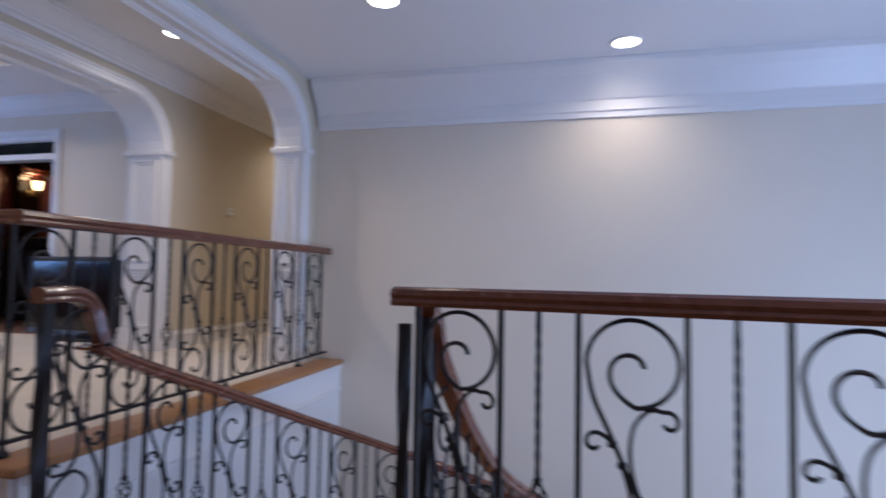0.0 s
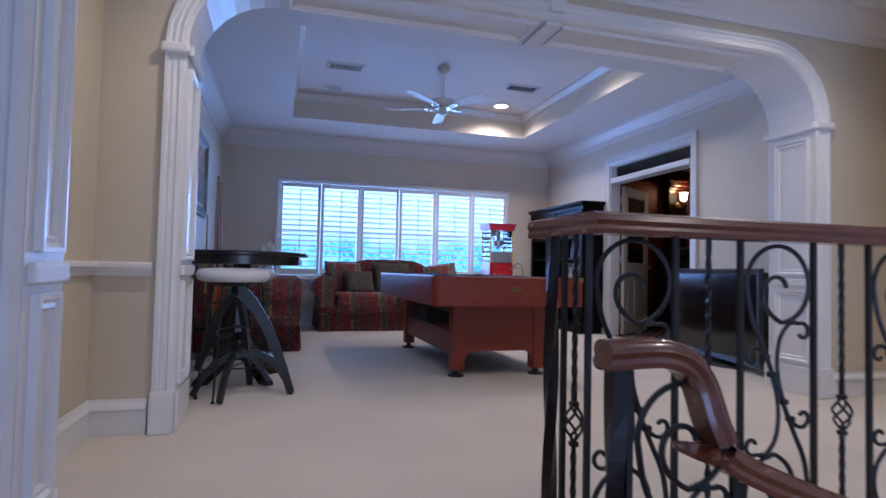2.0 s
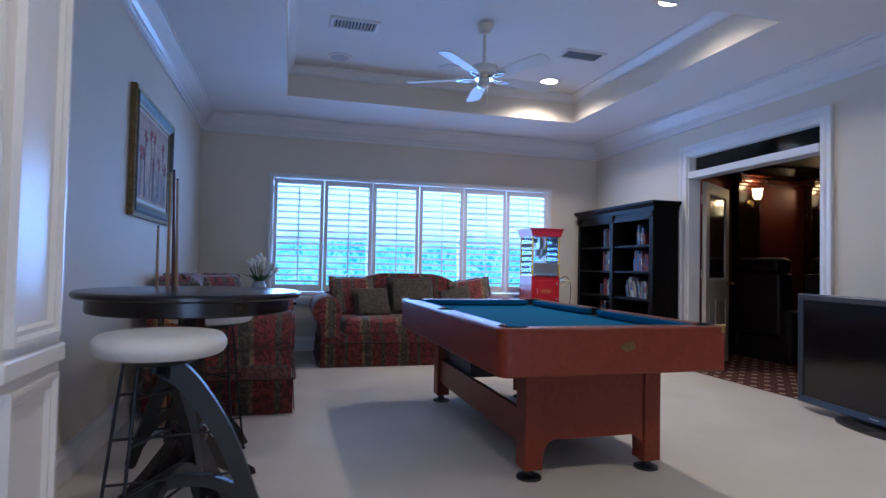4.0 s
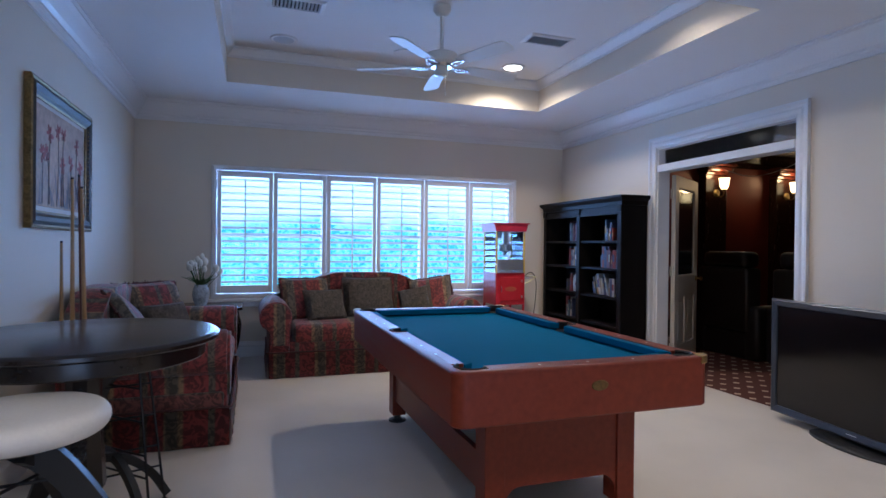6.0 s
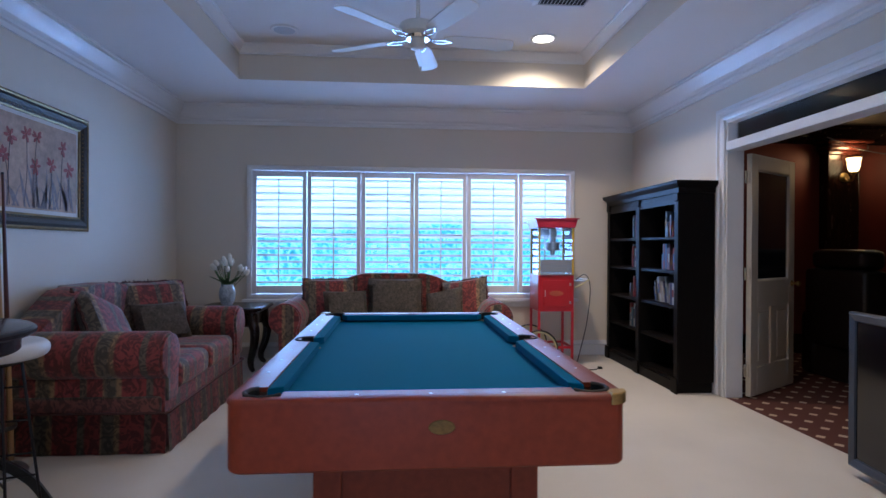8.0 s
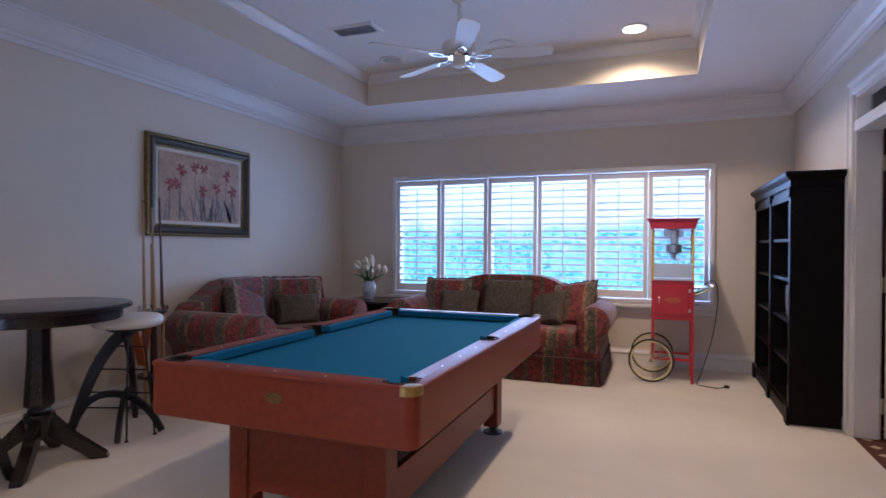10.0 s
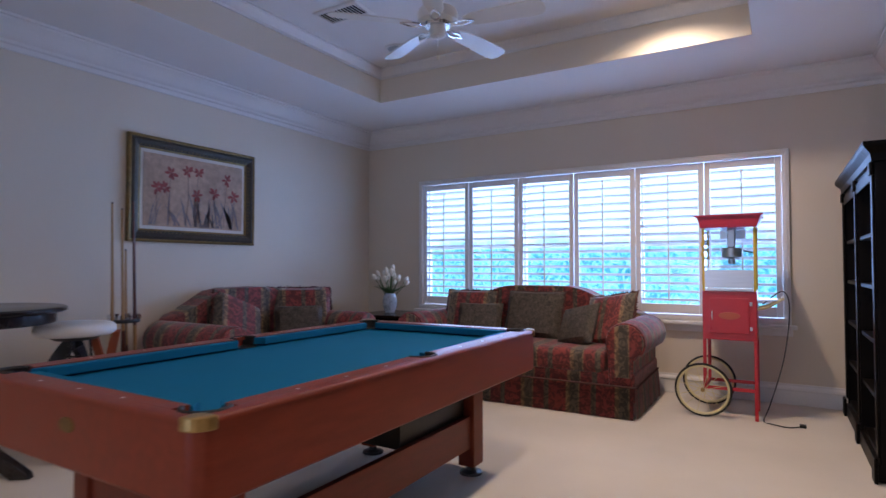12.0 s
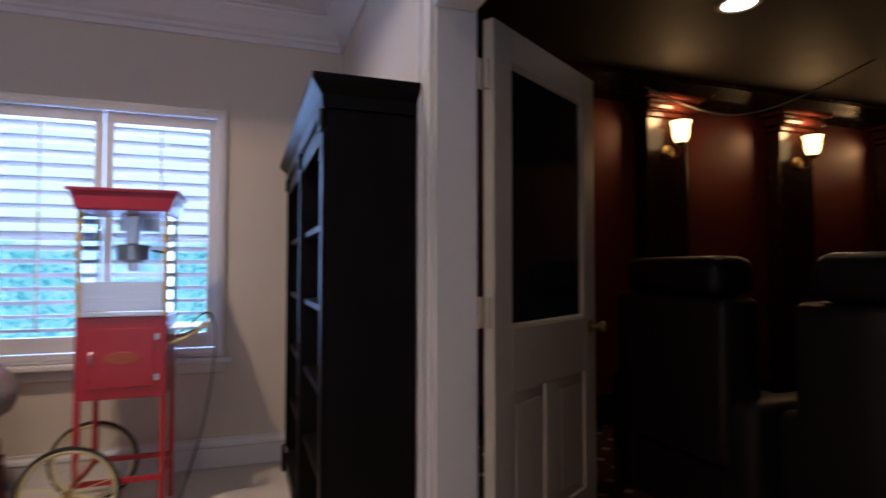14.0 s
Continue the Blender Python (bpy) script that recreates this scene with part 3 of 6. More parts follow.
# ---- window with plantation shutters ----
window = tagged(new("window_1"), "wide window with white plantation shutters, louvers open", "", "", "structure")
fx0, fx1 = RX0 - 0.02, RX0 + 0.035
b = sweep(ccw(WY0, WZ0, WY1, WZ1), [(-0.022, RX0 + 0.001), (-0.022, RX0 + 0.026), (-0.016, RX0 + 0.034), (-0.004, RX0 + 0.036), (0.0, RX0 + 0.04), (0.03, RX0 + 0.04), (0.03, RX0 - 0.05), (0.0, RX0 - 0.05), (0.0, RX0 + 0.001)], True, "yz")
part("window_frame", b, TRIM, window)
part("window_sill", box(RX0 + 0.002, WY0 - 0.06, WZ0 - 0.055, RX0 + 0.075, WY1 + 0.06, WZ0 - 0.023, bevel=0.008), TRIM, window)
part("apron", box(RX0 + 0.001, WY0 - 0.03, WZ0 - 0.115, RX0 + 0.022, WY1 + 0.03, WZ0 - 0.056, bevel=0.004), TRIM, window)
step = (WY1 - WY0 - 0.06) / 6
ST = 0.045
louver_mesh = None
for i in range(6):
    y0 = WY0 + 0.03 + i * step + 0.003
    y1 = y0 + step - 0.006
    z0, z1 = WZ0 + 0.033, WZ1 - 0.033
    xa, xb = RX0 - 0.018, RX0 + 0.012
    b = box(xa, y0, z0, xb, y0 + ST, z1, bevel=0.003)
    box(xa, y1 - ST, z0, xb, y1, z1, bevel=0.003, bm=b)
    box(xa, y0 + ST + 0.0005, z0, xb, y1 - ST - 0.0005, z0 + 0.085, bevel=0.003, bm=b)
    box(xa, y0 + ST + 0.0005, z1 - 0.065, xb, y1 - ST - 0.0005, z1, bevel=0.003, bm=b)
    panel = part("shutter_panel", b, TRIM, window)
    la, lz, n = y1 - y0 - 2 * ST - 0.006, z0 + 0.085, 16
    gap = (z1 - 0.065 - lz) / n
    if louver_mesh is None:
        prof = [(0.042 * math.cos(a), 0.0055 * math.sin(a)) for a in [2 * math.pi * k / 10 for k in range(10)]]
        lb = prism(prof, 0, la, "xz")
        first = part("louver", lb, TRIM, panel)
        first.matrix_basis = pose((xa + xb) / 2, y0 + ST + 0.003, lz + gap * 0.5, 0, -17, 0)
        louver_mesh = first
        rng = range(1, n)
    else:
        rng = range(n)
    for k in rng:
        share(louver_mesh, pose((xa + xb) / 2, y0 + ST + 0.003, lz + gap * (k + 0.5), 0, -17 + random.uniform(-1.5, 1.5), 0), panel)
    part("tilt_rod", box(xb + 0.032, (y0 + y1) / 2 - 0.006, lz + 0.03, xb + 0.042, (y0 + y1) / 2 + 0.006, z1 - 0.09, bevel=0.002), TRIM, panel)
    if i % 2 == 0:
        for zz in (z0 + 0.15, (z0 + z1) / 2, z1 - 0.15):
            part("hinge", box(xb + 0.001, y0 - 0.004, zz - 0.035, xb + 0.010, y0 + 0.008, zz + 0.035, bevel=0.002), TRIM, panel)
    else:
        part("shutter_hinge", box(xb + 0.001, y1 - 0.008, z1 - 0.2, xb + 0.010, y1 + 0.004, z1 - 0.13, bevel=0.002), TRIM, panel)
# sash bars and glass outside the shutters
b = bmesh.new()
for i in range(4):
    y = WY0 + i * (WY1 - WY0) / 3
    box(RX0 - 0.17, y - 0.035, WZ0, RX0 - 0.13, y + 0.035, WZ1, bm=b)
box(RX0 - 0.165, WY0, 1.30, RX0 - 0.135, WY1, 1.35, bm=b)
part("sash", b, TRIM, window)
pane = part("pane", box(RX0 - 0.152, WY0, WZ0, RX0 - 0.148, WY1, WZ1), GLASS, window)
pane.visible_shadow = False
# backdrop sheet that glows by itself in place of a daylit view
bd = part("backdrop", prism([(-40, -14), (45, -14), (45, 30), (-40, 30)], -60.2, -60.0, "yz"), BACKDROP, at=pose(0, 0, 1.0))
tagged(bd, "glowing backdrop, daylight painted on bright sky over distant trees and roofs", "", "", "structure")

# ---- doorway to the theatre ----
door = tagged(new("door_1"), "white cased double doorway with transom, one door open", "", "", "structure")
T = 0.095
cas = [(-0.004, 0.001), (-0.004, 0.014), (0.01, 0.020), (0.03, 0.020), (0.045, 0.014), (0.06, 0.016), (0.072, 0.028), (0.092, 0.028), (0.095, 0.001)]
for s, yf in ((-1, RY1), (1, RY1 + 0.14)):
    b = sweep([(DX0, 0.0), (DX0, DTOP), (DX1, DTOP), (DX1, 0.0)], [(o, yf + s * h) for o, h in cas], False, "xz")
    part("door_casing", b, TRIM, door)
b = sweep([(DX0, 0.0), (DX0, DTOP), (DX1, DTOP), (DX1, 0.0)], [(0.0, RY1 + 0.002), (0.0, RY1 + 0.138), (-0.025, RY1 + 0.138), (-0.025, RY1 + 0.002)], False, "xz")
part("door_jamb", b, TRIM, door)
part("transom_bar", box(DX0 + 0.026, RY1 - 0.012, 1.99, DX1 - 0.026, RY1 + 0.138, 2.06, bevel=0.006), TRIM, door)
tg = part("transom_pane", box(DX0 + 0.028, RY1 + 0.075, 2.061, DX1 - 0.028, RY1 + 0.079, DTOP - 0.026), GLASS, door)
tg.visible_shadow = False
# open leaf: stiles, rails, glass above, two panels below
leaf_at = pose(DX0 + 0.045, RY1 + 0.175, 0.0, 0, 0, 122.3)
LW, LH, LT = 0.80, 1.968, 0.042
b = box(0, -LT / 2, 0.012, 0.11, LT / 2, LH, bevel=0.003)
box(LW - 0.11, -LT / 2, 0.012, LW, LT / 2, LH, bevel=0.003, bm=b)
for z0, z1 in ((0.012, 0.24), (0.72, 0.94), (LH - 0.12, LH)):
    box(0.1105, -LT / 2, z0, LW - 0.1105, LT / 2, z1, bevel=0.003, bm=b)
box(LW / 2 - 0.05, -LT / 2, 0.2405, LW / 2 + 0.05, LT / 2, 0.7195, bevel=0.003, bm=b)
leaf = part("door_leaf", b, DOORWHITE, door, "cream panelled door with dark glass, standing open", at=leaf_at)
for x0, x1 in ((0.11, LW / 2 - 0.05), (LW / 2 + 0.05, LW - 0.11)):
    b = box(x0 + 0.0005, -0.008, 0.2405, x1 - 0.0005, 0.008, 0.7195)
    box(x0 + 0.035, -0.015, 0.28, x1 - 0.035, 0.015, 0.68, bevel=0.007, bm=b)
    p = part("door_panel", b, DOORWHITE, leaf)
p = part("door_glass", box(0.1105, -0.006, 0.9405, LW - 0.1105, 0.006, LH - 0.1205), SMOKED, leaf)
for s in (-1, 1):
    b = sweep(ccw(0.111, 0.941, LW - 0.111, LH - 0.121), [(0, s * 0.0065), (0.014, s * 0.0065), (0.006, s * 0.018), (0, s * 0.02)], True, "xz")
    part("glazing_bead", b, DOORWHITE, leaf)
    b = lathe([(0.027, 0), (0.027, 0.006), (0.012, 0.01), (0.009, 0.035), (0.02, 0.045), (0.025, 0.058), (0.018, 0.07), (0, 0.073)], 20)
    k = part("door_knob", b, BRASS, leaf, "polished brass knob", True)
    k.matrix_basis = pose(LW - 0.055, s * LT / 2, 0.90, -90 * s, 0, 0)
for z in (0.22, 1.0, 1.78):
    b = tube([(-0.012, -0.004, z - 0.05), (-0.012, -0.004, z + 0.05)], 0.008)
    box(-0.035, 0.012, z - 0.05, 0.001, 0.02, z + 0.05, bm=b)
    part("hinge", b, DOORWHITE, leaf)

# ---- home theatre beyond the doorway ----
TH0, TH1, THY, THC = -8.62, -3.69, 11.5, 2.62
setting("theatre_floor", box(TH0, RY1, -0.2, TH1, THY, -0.003), THEATRECARPET, "dark maroon theatre carpet with woven crosses")
setting("theatre_wall_west", box(TH0 - 0.2, 5.2, -0.2, TH0, THY, 2.9), REDWALL, "oxblood red theatre wall")
setting("theatre_wall_north", box(TH0 - 0.2, THY, -0.2, TH1, THY + 0.2, 2.9), REDWALL, "oxblood red far theatre wall")
setting("theatre_wall_east", box(-3.70, RY1 + 0.15, -0.2, RX1 - 0.002, THY, 2.9), REDWALL, "oxblood red theatre side wall")
b = box(RX0, RY1 + 0.1405, -0.2, DX0 - 0.1, RY1 + 0.146, 2.9)
box(DX1 + 0.1, RY1 + 0.1405, -0.2, RX1, RY1 + 0.146, 2.9, bm=b)
setting("theatre_wall_south", b, REDWALL, "oxblood red wall behind the open door")
setting("theatre_ceiling", box(TH0, RY1 + 0.14, THC, TH1, THY, THC + 0.1), DARKCEIL, "dark theatre ceiling")
setting("theatre_baseboard", box(TH0, RY1 + 0.15, 0.0, TH0 + 0.025, THY, 0.22, bevel=0.006), DARKWOOD, "dark stained theatre baseboard")
setting("theatre_crown_moulding", sweep([(TH0, THY), (TH0, RY1 + 0.15)], [(o + 0.001, h) for o, h in CROWN], False, "xy", THC - 0.181), DARKWOOD, "dark stained theatre crown moulding")


def theatre_column(y):
    c = thing("theatre_column", pose(TH0, y, 0), "dark stained theatre wall column with capital", "column", "theatre columns")
    part("shaft", box(0.001, -0.19, 0.20, 0.14, 0.19, 2.28, bevel=0.008), DARKWOOD, c)
    part("base", box(0.001, -0.22, 0.0, 0.18, 0.22, 0.20, bevel=0.01), DARKWOOD, c)
    b = box(0.001, -0.20, 2.2805, 0.16, 0.20, 2.32, bevel=0.008)
    box(0.001, -0.24, 2.3205, 0.22, 0.24, 2.40, bevel=0.03, bm=b)
    box(0.001, -0.27, 2.4005, 0.26, 0.27, 2.438, bevel=0.01, bm=b)
    part("capital", b, material("red_mahogany", (0.05, 0.012, 0.008), 0.25, spread=0.2), c)
    s = thing("wall_sconce", pose(TH0 + 0.14, y, 2.02), "brass wall sconce with lit amber glass shade", "wall lamp", "theatre sconces")
    part("back_plate", lathe([(0.0, 0.001), (0.055, 0.001), (0.055, 0.01), (0.03, 0.02), (0, 0.022)], 20, m=pose(0, 0, 0, 0, 90, 0)), BRASS, s, smooth=True)
    part("arm", tube(smooth_path([(0.01, 0, 0), (0.06, 0, -0.05), (0.12, 0, -0.04), (0.14, 0, 0.02)], 5), 0.009), BRASS, s, smooth=True)
    part("cup", lathe([(0, 0.015), (0.02, 0.015), (0.035, 0.04), (0.03, 0.045), (0, 0.045)], 20, m=pose(0.14, 0, 0)), BRASS, s, smooth=True)
    part("shade", lathe([(0.0, 0.05), (0.038, 0.05), (0.055, 0.08), (0.062, 0.13), (0.062, 0.16), (0.075, 0.20), (0.071, 0.20), (0.058, 0.16), (0.05, 0.085), (0, 0.058)], 24, m=pose(0.14, 0, 0)), SCONCEON, s, "glowing amber glass shade", True)
    data = bpy.data.lights.new("sconce_lamp", "POINT")
    data.energy, data.color, data.shadow_soft_size = 7.0, (1.0, 0.62, 0.28), 0.05
    new("sconce_lamp", data).location = (TH0 + 0.29, y, 2.30)


for y in (7.42, 8.75, 10.08):
    theatre_column(y)


def theatre_seat(x, y, turn):
    s = thing("theatre_recliner", pose(x, y, 0, 0, 0, turn), "black leather theatre recliner with padded headrest", "recliner", "theatre recliners")
    part("base", box(-0.36, -0.40, 0.0, 0.36, 0.42, 0.30, bevel=0.03), LEATHER, s)
    part("seat_cushion", box(-0.27, -0.20, 0.3005, 0.27, 0.46, 0.47, bevel=0.06, seg=3), LEATHER, s, smooth=True)
    part("backrest", box(-0.36, -0.46, 0.31, 0.36, -0.24, 1.02, bevel=0.04, seg=3), LEATHER, s, smooth=True)
    part("headrest", box(-0.31, -0.44, 1.0205, 0.31, -0.20, 1.20, bevel=0.06, seg=3), LEATHER, s, smooth=True)
    for sx in (-1, 1):
        part("armrest", box(min(sx * 0.275, sx * 0.47), -0.42, 0.0, max(sx * 0.275, sx * 0.47), 0.44, 0.60, bevel=0.05, seg=3), LEATHER, s, smooth=True)


theatre_seat(-7.25, 6.75, 0)
theatre_seat(-6.27, 6.80, 0)
theatre_seat(-5.29, 6.80, 0)
cab = part("hanging_cable", tube(smooth_path([(-8.36, 7.12, 2.45), (-8.22, 7.43, 2.29), (-8.12, 7.73, 2.24), (-7.96, 8.08, 2.34), (-7.75, 8.59, 2.615)], 8), 0.006, 6), GRILLE, smooth=True)
tagged(cab, "thin cable sagging from the theatre ceiling", "cable")


# ---- recessed lamps, speakers, vents ----
def downlight(x, y, z, lit=True, watts=0):
    d = thing("recessed_light", pose(x, y, z), "round recessed ceiling light, " + ("lit" if lit else "unlit"), "ceiling light", "recessed lights")
    part("trim_ring", lathe([(0.0955, -0.0005), (0.118, -0.0005), (0.118, -0.006), (0.108, -0.012), (0.0955, -0.009)] , 32), TRIM, d, smooth=True)
    part("lens", lathe([(0, -0.004), (0.095, -0.004), (0.095, -0.008), (0.06, -0.013), (0, -0.015)], 32), LAMPON if lit else LAMPOFF, d, smooth=True)
    if lit and watts:
        spot_lamp("recessed_lamp", (x, y, z - 0.03), watts, angle=150, blend=0.9)
    return d


downlight(-7.235, 3.605, TRAY, True, 165)
downlight(-5.3, 3.64, TRAY, True, 85)
downlight(-7.24, 1.40, TRAY, False)
downlight(-2.60, 3.68, HALLC, True, 72)
# this hall lamp and the next are unseen, added to warm hall and corridor
downlight(-2.63, 0.95, HALLC, True, 72)
downlight(-2.63, 6.60, HALLC, True, 60)
downlight(0.875, 3.97, STAIRC, True, 36)
downlight(-0.61, 3.05, STAIRC, True, 36)
# unseen lamp added to brighten the landing
downlight(1.6, 0.6, STAIRC, True, 45)
downlight(-7.43, 7.0, THC, True, 3)


def round_speaker(x, y, z):
    s = thing("ceiling_speaker", pose(x, y, z), "round white ceiling speaker with grey grille", "speaker")
    part("rim", lathe([(0.10, -0.0005), (0.118, -0.0005), (0.118, -0.008), (0.10, -0.010)], 32), TRIM, s, smooth=True)
    part("grille", lathe([(0, -0.003), (0.0995, -0.003), (0.0995, -0.006), (0, -0.009)], 32), GRILLE, s, smooth=True)


round_speaker(-7.21, 2.495, TRAY)


def ceiling_vent(x, y, z, turn):
    v = thing("ceiling_vent", pose(x, y, z, 0, 0, turn), "white slatted ceiling air vent", "air vent", "ceiling vents")
    w, h = 0.36, 0.17
    # near-black sheet paints in the shade seen between the slats
    part("shade_backing", box(-w / 2, -h / 2, -0.004, w / 2, h / 2, -0.0005), VENTSHADE, v)
    part("vent_frame", sweep(ccw(-w / 2 - 0.03, -h / 2 - 0.03, w / 2 + 0.03, h / 2 + 0.03), [(0, -0.001), (0, -0.006), (0.02, -0.014), (0.034, -0.014), (0.034, -0.001)], True, "xy"), TRIM, v)
    n = 13
    for i in range(n):
        xx = -w / 2 + (i + 0.5) * w / n
        p = part("slat", box(-0.009, -h / 2 + 0.004, -0.0012, 0.009, h / 2 - 0.004, 0.0012), TRIM, v)
        p.matrix_basis = pose(xx, 0, -0.013, 0, 48, 0)


ceiling_vent(-6.47, 3.56, TRAY, -90)
ceiling_vent(-6.46, 1.455, TRAY, 90)


# ---- ceiling fan ----
def ceiling_fan(x, y, z, first):
    f = thing("ceiling_fan", pose(x, y, z), "white five-blade ceiling fan with chrome brackets", "ceiling fan")
    part("canopy", lathe([(0, -0.001), (0.065, -0.001), (0.068, -0.03), (0.045, -0.065), (0.015, -0.075), (0, -0.075)], 28), FANWHITE, f, smooth=True)
    part("downrod", tube([(0, 0, -0.07), (0, 0, -0.33)], 0.013, 12), FANWHITE, f, smooth=True)
    part("motor", lathe([(0, -0.32), (0.03, -0.325), (0.05, -0.345), (0.115, -0.36), (0.125, -0.39), (0.12, -0.425), (0.09, -0.44), (0, -0.44)], 32), FANWHITE, f, smooth=True)
    part("vent_ring", lathe([(0, -0.4405), (0.085, -0.4405), (0.075, -0.458), (0, -0.458)], 28), CHROME, f, smooth=True)
    part("switch_housing", lathe([(0, -0.4585), (0.045, -0.4585), (0.05, -0.48), (0.045, -0.515), (0.025, -0.525), (0, -0.526)], 28), FANWHITE, f, smooth=True)
    part("pull_chain", tube([(0.03, 0.02, -0.52), (0.03, 0.02, -0.64)], 0.002, 5), CHROME, f)
    part("chain_knob", lathe([(0, -0.64), (0.008, -0.645), (0.006, -0.67), (0, -0.672)], 10, m=pose(0.03, 0.02, 0)), FANWHITE, f, smooth=True)
    out = [(0.17, -0.035), (0.24, -0.058), (0.58, -0.070), (0.635, -0.060), (0.655, -0.025), (0.655, 0.025), (0.635, 0.060), (0.58, 0.070), (0.24, 0.058), (0.17, 0.035)]
    for i in range(5):
        m = pose(0, 0, -0.445, 0, 0, first + 72 * i)
        bl = part("blade", prism(out, -0.004, 0.004, "xy", bevel=0.002), FANWHITE, f)
        bl.matrix_basis = m @ pose(0, 0, 0, -12, 0, 0)
        br = part("blade_bracket", tube(smooth_path([(0.07, 0, 0.0), (0.12, 0.02, -0.012), (0.17, 0.028, -0.010), (0.23, 0.0, -0.009)], 4), 0.006, 6, bm=tube(smooth_path([(0.07, 0, 0.0), (0.12, -0.02, -0.012), (0.17, -0.028, -0.010), (0.23, 0.0, -0.009)], 4), 0.006, 6)), CHROME, f, smooth=True)
        br.matrix_basis = m


ceiling_fan(-6.13, 2.485, TRAY, 26)


# ---- wrought-iron railings ----
def spiral(cx, cz, r0, r1, a0, a1, n):
    out = []
    for i in range(n + 1):
        t = i / n
        r, a = r0 + (r1 - r0) * t, radians(a0 + (a1 - a0) * t)
        out.append((cx + r * math.cos(a), 0, cz + r * math.sin(a)))
    return out


def scroll_mesh(w, h):
    """A lyre of iron scrolls, symmetric by a half turn, to stand between two bars."""
    R = w / 2 - 0.009
    c = Vector((0, 0, h / 2))
    top = h - 0.010
    mirror = lambda pts, s: [Vector(p) if s > 0 else 2 * c - Vector(p) for p in pts]
    # main bar: a spiral hung from the top that runs down across the middle to its twin below
    cx, cz = 0.004, top - R
    main = []
    for i in range(49):
        t = i / 48
        a = radians(-330 + 510 * t)
        v = max(0.0, (0.47 - t) / 0.47)
        r = R * (0.94 + 0.06 * max(0.0, (t - 0.47) / 0.53)) if t >= 0.47 else 0.016 + (0.94 * R - 0.016) * (1 - v ** 0.6)
        main.append((cx + 0.014 * v + r * math.cos(a), 0, cz - 0.016 * v + r * math.sin(a)))
    x0, z0 = main[-1][0], main[-1][2]
    down = smooth_path([main[-1], (x0 + 0.018, 0, z0 - 0.09), (x0 + 0.060, 0, z0 - 0.18), c], 5)[1:-1]
    half = [Vector(p) for p in main] + down
    b = tube(half + [c] + mirror(list(reversed(half)), -1), 0.0068, 6)
    for s in (1, -1):
        # hook at the right-hand bar, its tail bowed to the left
        r2 = 0.030
        hx, hz = R - r2 + 0.004, cz - R - 0.022
        hook = spiral(hx, hz, 0.010, r2, -160, 120, 16)
        tail = smooth_path([hook[-1], (hx - 0.042, 0, hz + 0.030), (hx - 0.080, 0, hz - 0.012), (hx - 0.092, 0, hz - 0.075), (hx - 0.086, 0, hz - 0.14), (0.022, 0, c.z - 0.04)], 4)[1:]
        tube(mirror(hook + [tuple(p) for p in tail], s), 0.0060, 6, bm=b)
        # hook at the left-hand bar
        hx, hz = -R + r2 - 0.004, c.z + 0.088
        hook = spiral(hx, hz, 0.010, r2, 330, 60, 16)
        tail = smooth_path([hook[-1], (hx + 0.030, 0, hz + 0.018), (hx + 0.048, 0, hz + 0.002)], 4)[1:]
        tube(mirror(hook + [tuple(p) for p in tail], s), 0.0060, 6, bm=b)
        for kx, kz in ((0.046, cz - 0.92 * R), (-0.045, c.z + 0.090), (0.021, c.z - 0.04)):
            k = mirror([(kx, 0, kz)], s)[0]
            box(k.x - 0.012, -0.009, k.z - 0.008, k.x + 0.012, 0.009, k.z + 0.008, bevel=0.003, bm=b)
    return b


def square_bar(h, s=0.014, twist=0.0, n=1, bm=None):
    b = bmesh.new()
    rings = []
    for i in range(n + 1):
        z = h * i / n
        a = twist * max(0, min(1, (i / n - 0.08) / 0.84))
        rings.append([b.verts.new(((s * 0.7071) * math.cos(a + math.pi / 4 + k * math.pi / 2), (s * 0.7071) * math.sin(a + math.pi / 4 + k * math.pi / 2), z)) for k in range(4)])
    for p, q in zip(rings, rings[1:]):
        for k in range(4):
            b.faces.new((p[k], p[(k + 1) % 4], q[(k + 1) % 4], q[k]))
    b.faces.new(rings[0])
    b.faces.new(rings[-1])
    return join(bm, b)


def basket_mesh(h):
    """Twisted baluster with a cage of bent wires at its middle."""
    zc = h * 0.40
    b = square_bar(zc - 0.05, 0.012, 9, 26)
    join(b, square_bar(h - zc - 0.05, 0.012, 14, 34), pose(0, 0, zc + 0.05))
    for k in range(4):
        pts = []
        for i in range(9):
            t = i / 8
            a = radians(90 * k + 200 * t)
            r = 0.004 + 0.022 * math.sin(math.pi * t)
            pts.append((r * math.cos(a), r * math.sin(a), zc - 0.048 + 0.096 * t))
        tube(pts, 0.004, 5, bm=b)
    for z in (zc - 0.056, zc + 0.05):
        box(-0.011, -0.011, z - 0.007, 0.011, 0.011, z + 0.007, bevel=0.003, bm=b)
    return b


RAILH = 0.845   # iron panel height
BAR = square_bar(RAILH + 0.0)
bar_data = part("upright_bar", BAR, IRON)
scroll_data = part("scroll_panel", scroll_mesh(0.25, RAILH), IRON, smooth=True)
basket_data = part("basket_baluster", basket_mesh(RAILH), IRON)


def iron_run(parent, place, length, start=0.0):
    """Alternate scroll panels and basket balusters along a run; place(s) gives the pose of the foot at distance s."""
    s = start
    while s < length - 0.1:
        for d in (0.0, 0.266):
            if s + d < length:
                share(bar_data, place(s + d), parent)
        if s + 0.266 < length + 0.02:
            share(scroll_data, place(s + 0.133), parent)
        if s + 0.375 < length:
            share(basket_data, place(s + 0.375), parent)
        s += 0.484


